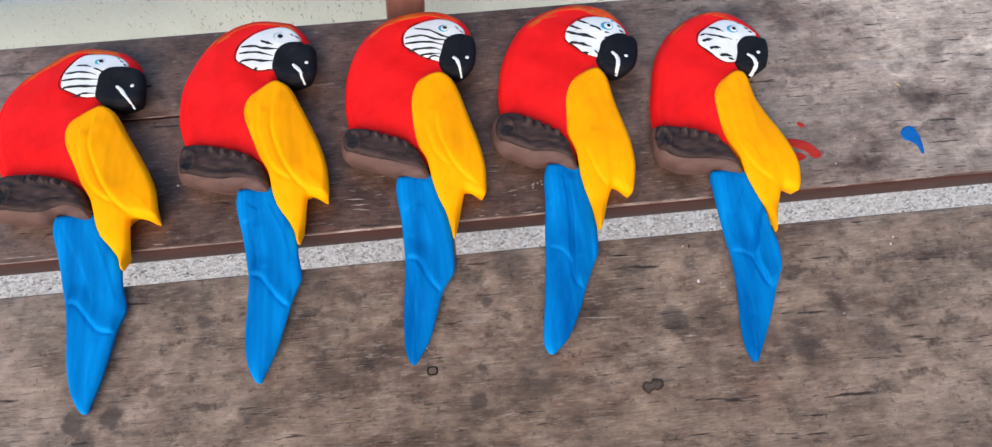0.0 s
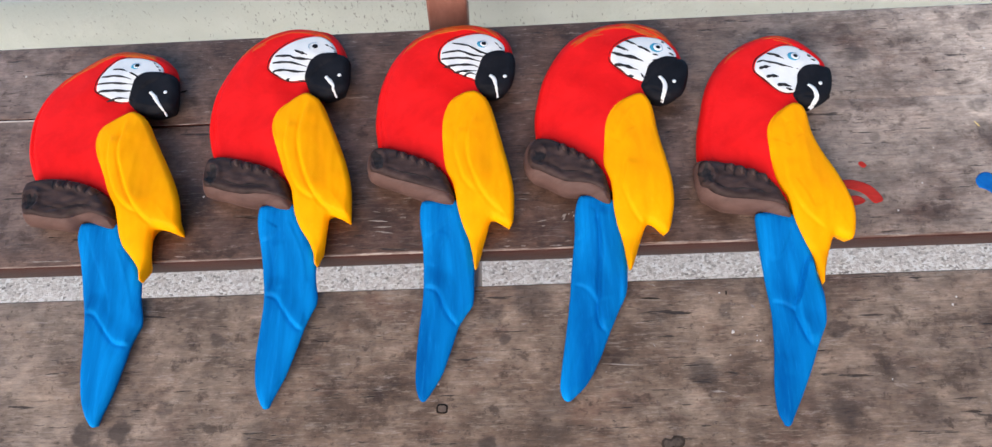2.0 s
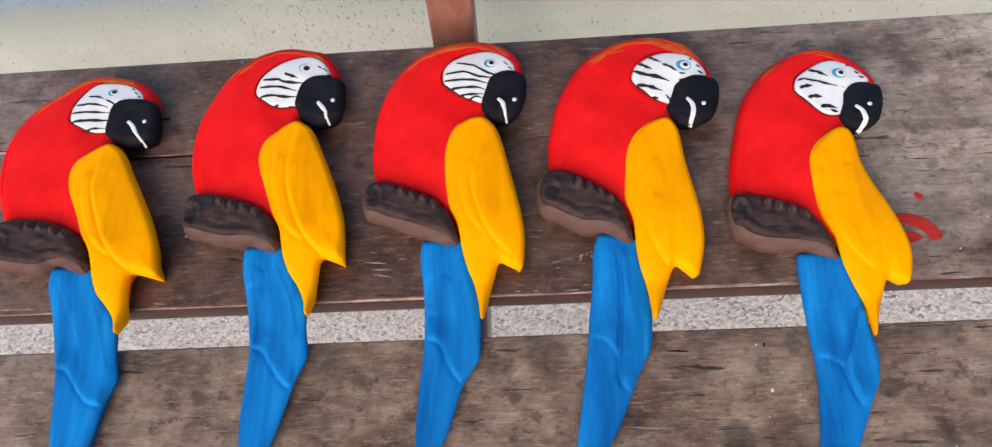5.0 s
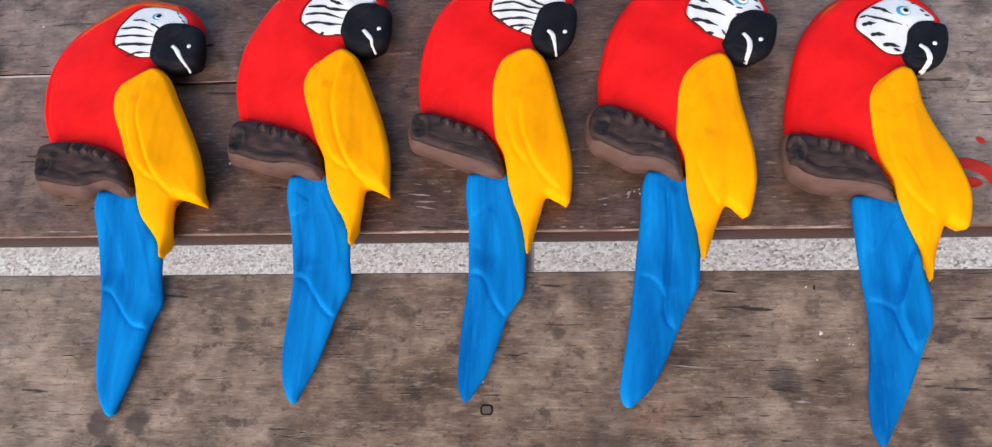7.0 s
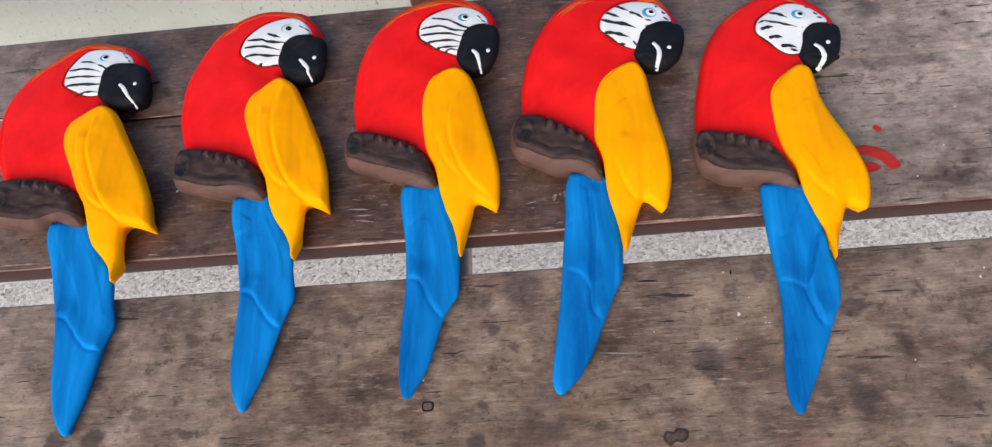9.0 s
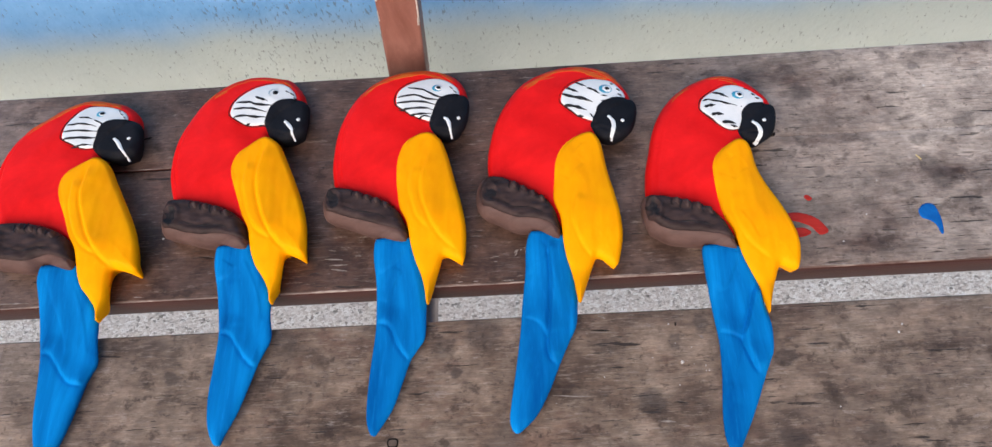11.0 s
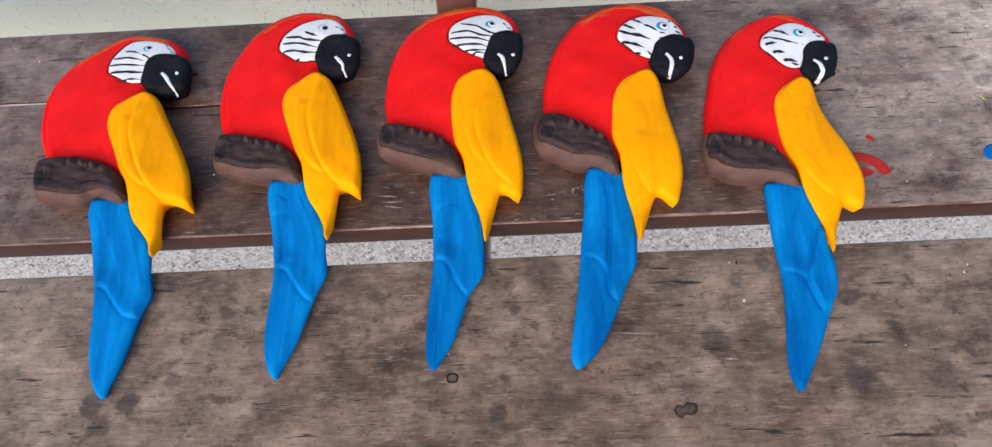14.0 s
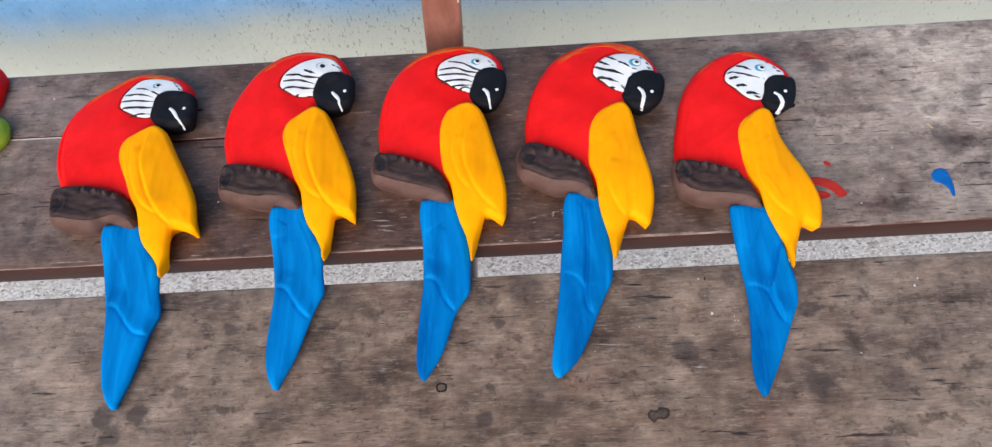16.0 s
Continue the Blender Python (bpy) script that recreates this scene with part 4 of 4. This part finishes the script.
# ---- the other ornament at the end of the row ----
def other_ornament():
    o = thing("carved_ornament", (-0.609, 0.175, TOP), "carved wooden ornament painted red, green and cream", "ornament")

    def closed(points):
        return spline(np.array(points) / 1000, 0.003)

    centre = np.array([-0.010, 0.072])
    head = closed([(52, 66), (50, 90), (32, 109), (4, 117), (-30, 112), (-58, 92), (-64, 62), (-50, 36), (-10, 26), (40, 30), (50, 45)])

    def petals(q, d):
        a = np.arctan2(*(q - centre).T[::-1])
        r = np.hypot(*(q - centre).T)
        return 0.008 + 0.020 * dome(d, 0.022) + 0.0026 * np.cos(a * 13) * ease(r, 0.012, 0.035) - 0.003 * np.exp(-((r / 0.014) ** 2))

    red = relief("head", head, petals, RED, o, "red painted lobe with carved ridges", 0.003)
    hub = closed([(6, 72), (2, 84), (-10, 89), (-22, 84), (-27, 72), (-22, 60), (-10, 55), (2, 60)])
    relief("hub", hub, lambda q, d: 0.027 + 0.003 * dome(d, 0.006), MUD, red, "brown painted centre", 0.003, under=lambda q: 0.02 + 0 * q[:, 0])
    leaf = closed([(44, 31), (66, 24), (74, 4), (68, -14), (46, -36), (10, -44), (-40, -36), (-50, 0), (-30, 26), (10, 31)])
    crease = np.array([(-0.045, -0.004), (0.06, 0.008)])
    relief("leaf", leaf, lambda q, d: 0.005 + 0.017 * dome(d, 0.016) - 0.002 * np.exp(-((along(q, crease)[0] / 0.002) ** 2)), GREEN, o, "green painted lobe", 0.003)
    stem = closed([(62, -42), (71, -60), (68, -90), (58, -116), (44, -132), (20, -122), (6, -90), (4, -50), (30, -38)])
    cream = relief("stem", stem, lambda q, d: 0.004 + 0.013 * dome(d, 0.014), CREAM, o, "cream painted tapering piece", 0.003)
    for x, y in ((36, -62), (22, -66)):
        loop = np.array([(x / 1000 + 0.0045 * math.cos(a), y / 1000 + 0.002 * math.sin(a)) for a in np.linspace(0, 2 * math.pi, 14, endpoint=False)])
        relief("dot", loop, lambda q, d: 0.0176 + 0 * d, BLACK, cream, cell=0.0015, under=lambda q: 0.014 + 0 * q[:, 0])


other_ornament()


# ---- paint spills, knots and flecks on the planks ----
def spill(name, points, mat, owner, label, rise=0.0006):
    ring = spline(points, 0.0012)
    ob = relief(name, ring, lambda q, d: TOP + 0.0003 + rise * dome(d, 0.002), mat, owner, label, 0.002, under=lambda q: TOP - 0.001 + 0 * q[:, 0])
    return ob


spill("paint_spill", [(0.384, 0.064), (0.391, 0.066), (0.403, 0.0655), (0.416, 0.060), (0.4235, 0.052), (0.4275, 0.043), (0.423, 0.0395), (0.4175, 0.0395), (0.411, 0.0485), (0.403, 0.0535), (0.394, 0.0565), (0.384, 0.057)], STAIN_RED, upper_front, "curved smear of dried red paint", 0.0003)
spill("paint_spill", [(0.388, 0.047), (0.396, 0.048), (0.404, 0.0475), (0.410, 0.042), (0.403, 0.038), (0.394, 0.038)], STAIN_RED, upper_front, "spot of dried red paint", 0.0003)
spill("paint_spill", [(0.4105, 0.084), (0.413, 0.0868), (0.4165, 0.085), (0.4185, 0.0815), (0.4145, 0.0795)], STAIN_RED, upper_front, "spot of dried red paint", 0.0002)
spill("paint_spill", [(0.523, 0.062), (0.531, 0.069), (0.539, 0.068), (0.542, 0.060), (0.543, 0.048), (0.541, 0.034), (0.538, 0.034), (0.536, 0.044), (0.530, 0.050), (0.524, 0.053)], STAIN_BLUE, upper_front, "drop-shaped spill of blue paint")
spill("paint_spill", [(0.5375, 0.1290), (0.5382, 0.1294), (0.5420, 0.1236), (0.5414, 0.1232)], CREAM, upper_front, "thin yellow paint fleck", 0.0003)

rng = random.Random(5)
for x, y, s, owner in ((0.261, -0.091, 1.6, lower), (0.283, -0.095, 0.9, lower), (0.253, -0.051, 0.8, lower), (-0.019, -0.134, 1.2, lower), (0.1165, 0.0405, 0.9, upper_front), (0.1168, 0.0363, 0.8, upper_front),
                       (0.112, 0.0385, 0.6, upper_front), (0.30, -0.10, 0.8, lower), (-0.497, 0.235, 1.2, upper_back), (0.47, 0.06, 1.0, upper_front), (0.49, 0.10, 0.8, upper_front),
                       (0.57, 0.22, 1.3, upper_back), (0.47, -0.07, 1.1, lower), (0.475, -0.062, 1.0, lower), (0.44, 0.03, 0.9, upper_front), (0.40, -0.14, 0.8, lower), (-0.27, 0.073, 1.3, upper_front),
                       (0.257, -0.071, 0.58, lower), (0.272, -0.093, 0.5, lower), (0.2828, -0.1, 0.65, lower), (0.2855, -0.1, 0.65, lower), (0.234, -0.085, 0.58, lower), (0.186, -0.102, 0.65, lower),
                       (0.094, -0.077, 0.58, lower), (0.139, -0.126, 0.5, lower), (0.272, -0.076, 0.5, lower), (0.256, -0.113, 0.5, lower)):
    spill("fleck", [(x + s * 0.0011 * math.cos(a) * rng.uniform(0.5, 1.3), y + s * 0.0011 * math.sin(a) * rng.uniform(0.5, 1.3)) for a in np.linspace(0, 6.28, 6, endpoint=False)], FLECK, owner, "", 0.0004)

HOLE = paint_material("dark_hole", (0.008, 0.006, 0.005), (0.02, 0.015, 0.012), 0.7, 90)


def plug(x, y):
    """A wooden plug in a dark, rounded-square socket."""
    def loop(rx, ry):
        return [(x + rx * math.copysign(abs(math.cos(a)) ** 0.6, math.cos(a)), y + ry * math.copysign(abs(math.sin(a)) ** 0.6, math.sin(a))) for a in np.linspace(0, 2 * math.pi, 16, endpoint=False)]
    socket = spill("plug", loop(0.0054, 0.0045), HOLE, lower, "brown plug in a dark socket", 0.0001)
    relief("plug_top", spline(loop(0.0039, 0.0031), 0.001), lambda q, d: TOP + 0.0008 + 0 * d, PEG, socket, cell=0.002, under=lambda q: TOP - 0.0008 + 0 * q[:, 0])


plug(-0.015, -0.157)
KNOT = paint_material("dark_knot", (0.042, 0.030, 0.024), (0.125, 0.096, 0.077), 0.6, 220, (1, 1, 1), 0.6)
RING = paint_material("knot_ring", (0.028, 0.020, 0.015), (0.072, 0.052, 0.041), 0.6, 160)
knot_ring = spill("wood_knot", [(0.184, -0.1935), (0.1875, -0.1885), (0.1925, -0.1895), (0.197, -0.1865), (0.2045, -0.1880), (0.2050, -0.1945), (0.1995, -0.1985), (0.1945, -0.1975), (0.190, -0.2010), (0.1865, -0.1985)], RING, lower, "dark ring of a wood knot", 0.0001)
relief("knot_heart", spline([(0.1862, -0.1937), (0.1885, -0.1905), (0.1930, -0.1915), (0.1975, -0.1885), (0.2020, -0.1900), (0.2030, -0.1938), (0.1980, -0.1962), (0.1940, -0.1955), (0.1905, -0.1985), (0.1882, -0.1972)], 0.0012), lambda q, d: TOP + 0.0007 + 0 * d, KNOT, knot_ring, "grey-brown heart of the knot", 0.002, under=lambda q: TOP - 0.0008 + 0 * q[:, 0])
for pts, owner in (([(-0.316, 0.2045), (-0.312, 0.2068), (-0.306, 0.2075), (-0.309, 0.2055)], upper_back), ([(0.388, 0.162), (0.391, 0.1655), (0.396, 0.168), (0.3945, 0.1635)], upper_front), ([(0.2586, -0.053), (0.2592, -0.049), (0.2602, -0.0505), (0.2598, -0.0535)], lower), ([(0.176, -0.0545), (0.186, -0.0538), (0.196, -0.0557), (0.186, -0.0556)], lower)):
    spill("splinter", pts, HOLE, owner, "small dark splinter", 0.0008)

# pale lip along the open split
lip = [(x, joint_line(x) - split(x) - 0.0004) for x in np.linspace(-0.70, -0.375, 24)]
spill("pale_lip", lip + [(x, y - 0.0017 - 0.0006 * noise.noise((x * 60, 2, 2))) for x, y in reversed(lip)], FLECK_DULL, upper_front, "pale lip along the split", 0.0002)


def scratch(x0, y0, x1, y1, width, owner):
    """A thin pale scrape in the wood, tapering at both ends."""
    a, b = np.array((x0, y0)), np.array((x1, y1))
    across = np.array((a[1] - b[1], b[0] - a[0])) / np.linalg.norm(b - a) * width
    line = [a + (b - a) * u + across * 0.5 * noise.noise((x0 * 40, u * 5, 3)) for u in np.linspace(0, 1, 7)]
    swell = [w * rng.uniform(0.6, 1.2) for w in (0.5, 0.9, 1.0, 0.9, 0.5)]
    ring = [line[0]] + [p + across * w for p, w in zip(line[1:-1], swell)] + [line[-1]] + [p - across * w for p, w in zip(line[-2:0:-1], swell)]
    spill("scratch", ring, SCRAPED, owner, "", 0.0002)


for x0, y0, x1, y1, width in ((-0.0937, 0.0388, -0.0734, 0.0371, 0.0008), (-0.0878, 0.0309, -0.0683, 0.0312, 0.0008), (-0.0858, 0.0263, -0.0679, 0.0241, 0.0009), (-0.0902, 0.0492, -0.0812, 0.0477, 0.0004),
                              (-0.0617, 0.0408, -0.054, 0.0406, 0.0006), (0.1044, 0.0350, 0.1102, 0.0393, 0.0011), (0.1054, 0.0317, 0.1083, 0.0355, 0.0009), (0.0798, 0.0310, 0.0895, 0.0327, 0.0005), (0.0842, 0.0264, 0.0876, 0.0262, 0.0005),
                              (0.183, 0.0040, 0.231, 0.0042, 0.0007), (0.2416, 0.0042, 0.258, 0.0046, 0.0008), (0.2766, 0.0042, 0.2926, 0.0041, 0.0005), (-0.2916, 0.0060, -0.279, 0.0046, 0.0006), (0.0453, 0.0052, 0.052, 0.0051, 0.0007),
                              (0.0623, 0.0049, 0.0679, 0.0048, 0.0008), (0.0904, 0.0046, 0.1044, 0.0042, 0.0006), (-0.45, 0.0048, -0.40, 0.0045, 0.0007), (0.40, 0.0046, 0.47, 0.0043, 0.0007), (0.50, 0.0044, 0.56, 0.0046, 0.0008)):
    scratch(x0, y0, x1, y1, width, upper_front)
for x0, y0, x1, y1, width in ((0.170, -0.0555, 0.202, -0.0573, 0.0005), (0.232, -0.1465, 0.249, -0.148, 0.0009), (0.136, -0.118, 0.171, -0.121, 0.0005), (0.185, -0.039, 0.193, -0.0425, 0.0008), (0.281, -0.064, 0.285, -0.068, 0.0011)):
    scratch(x0, y0, x1, y1, width, lower)
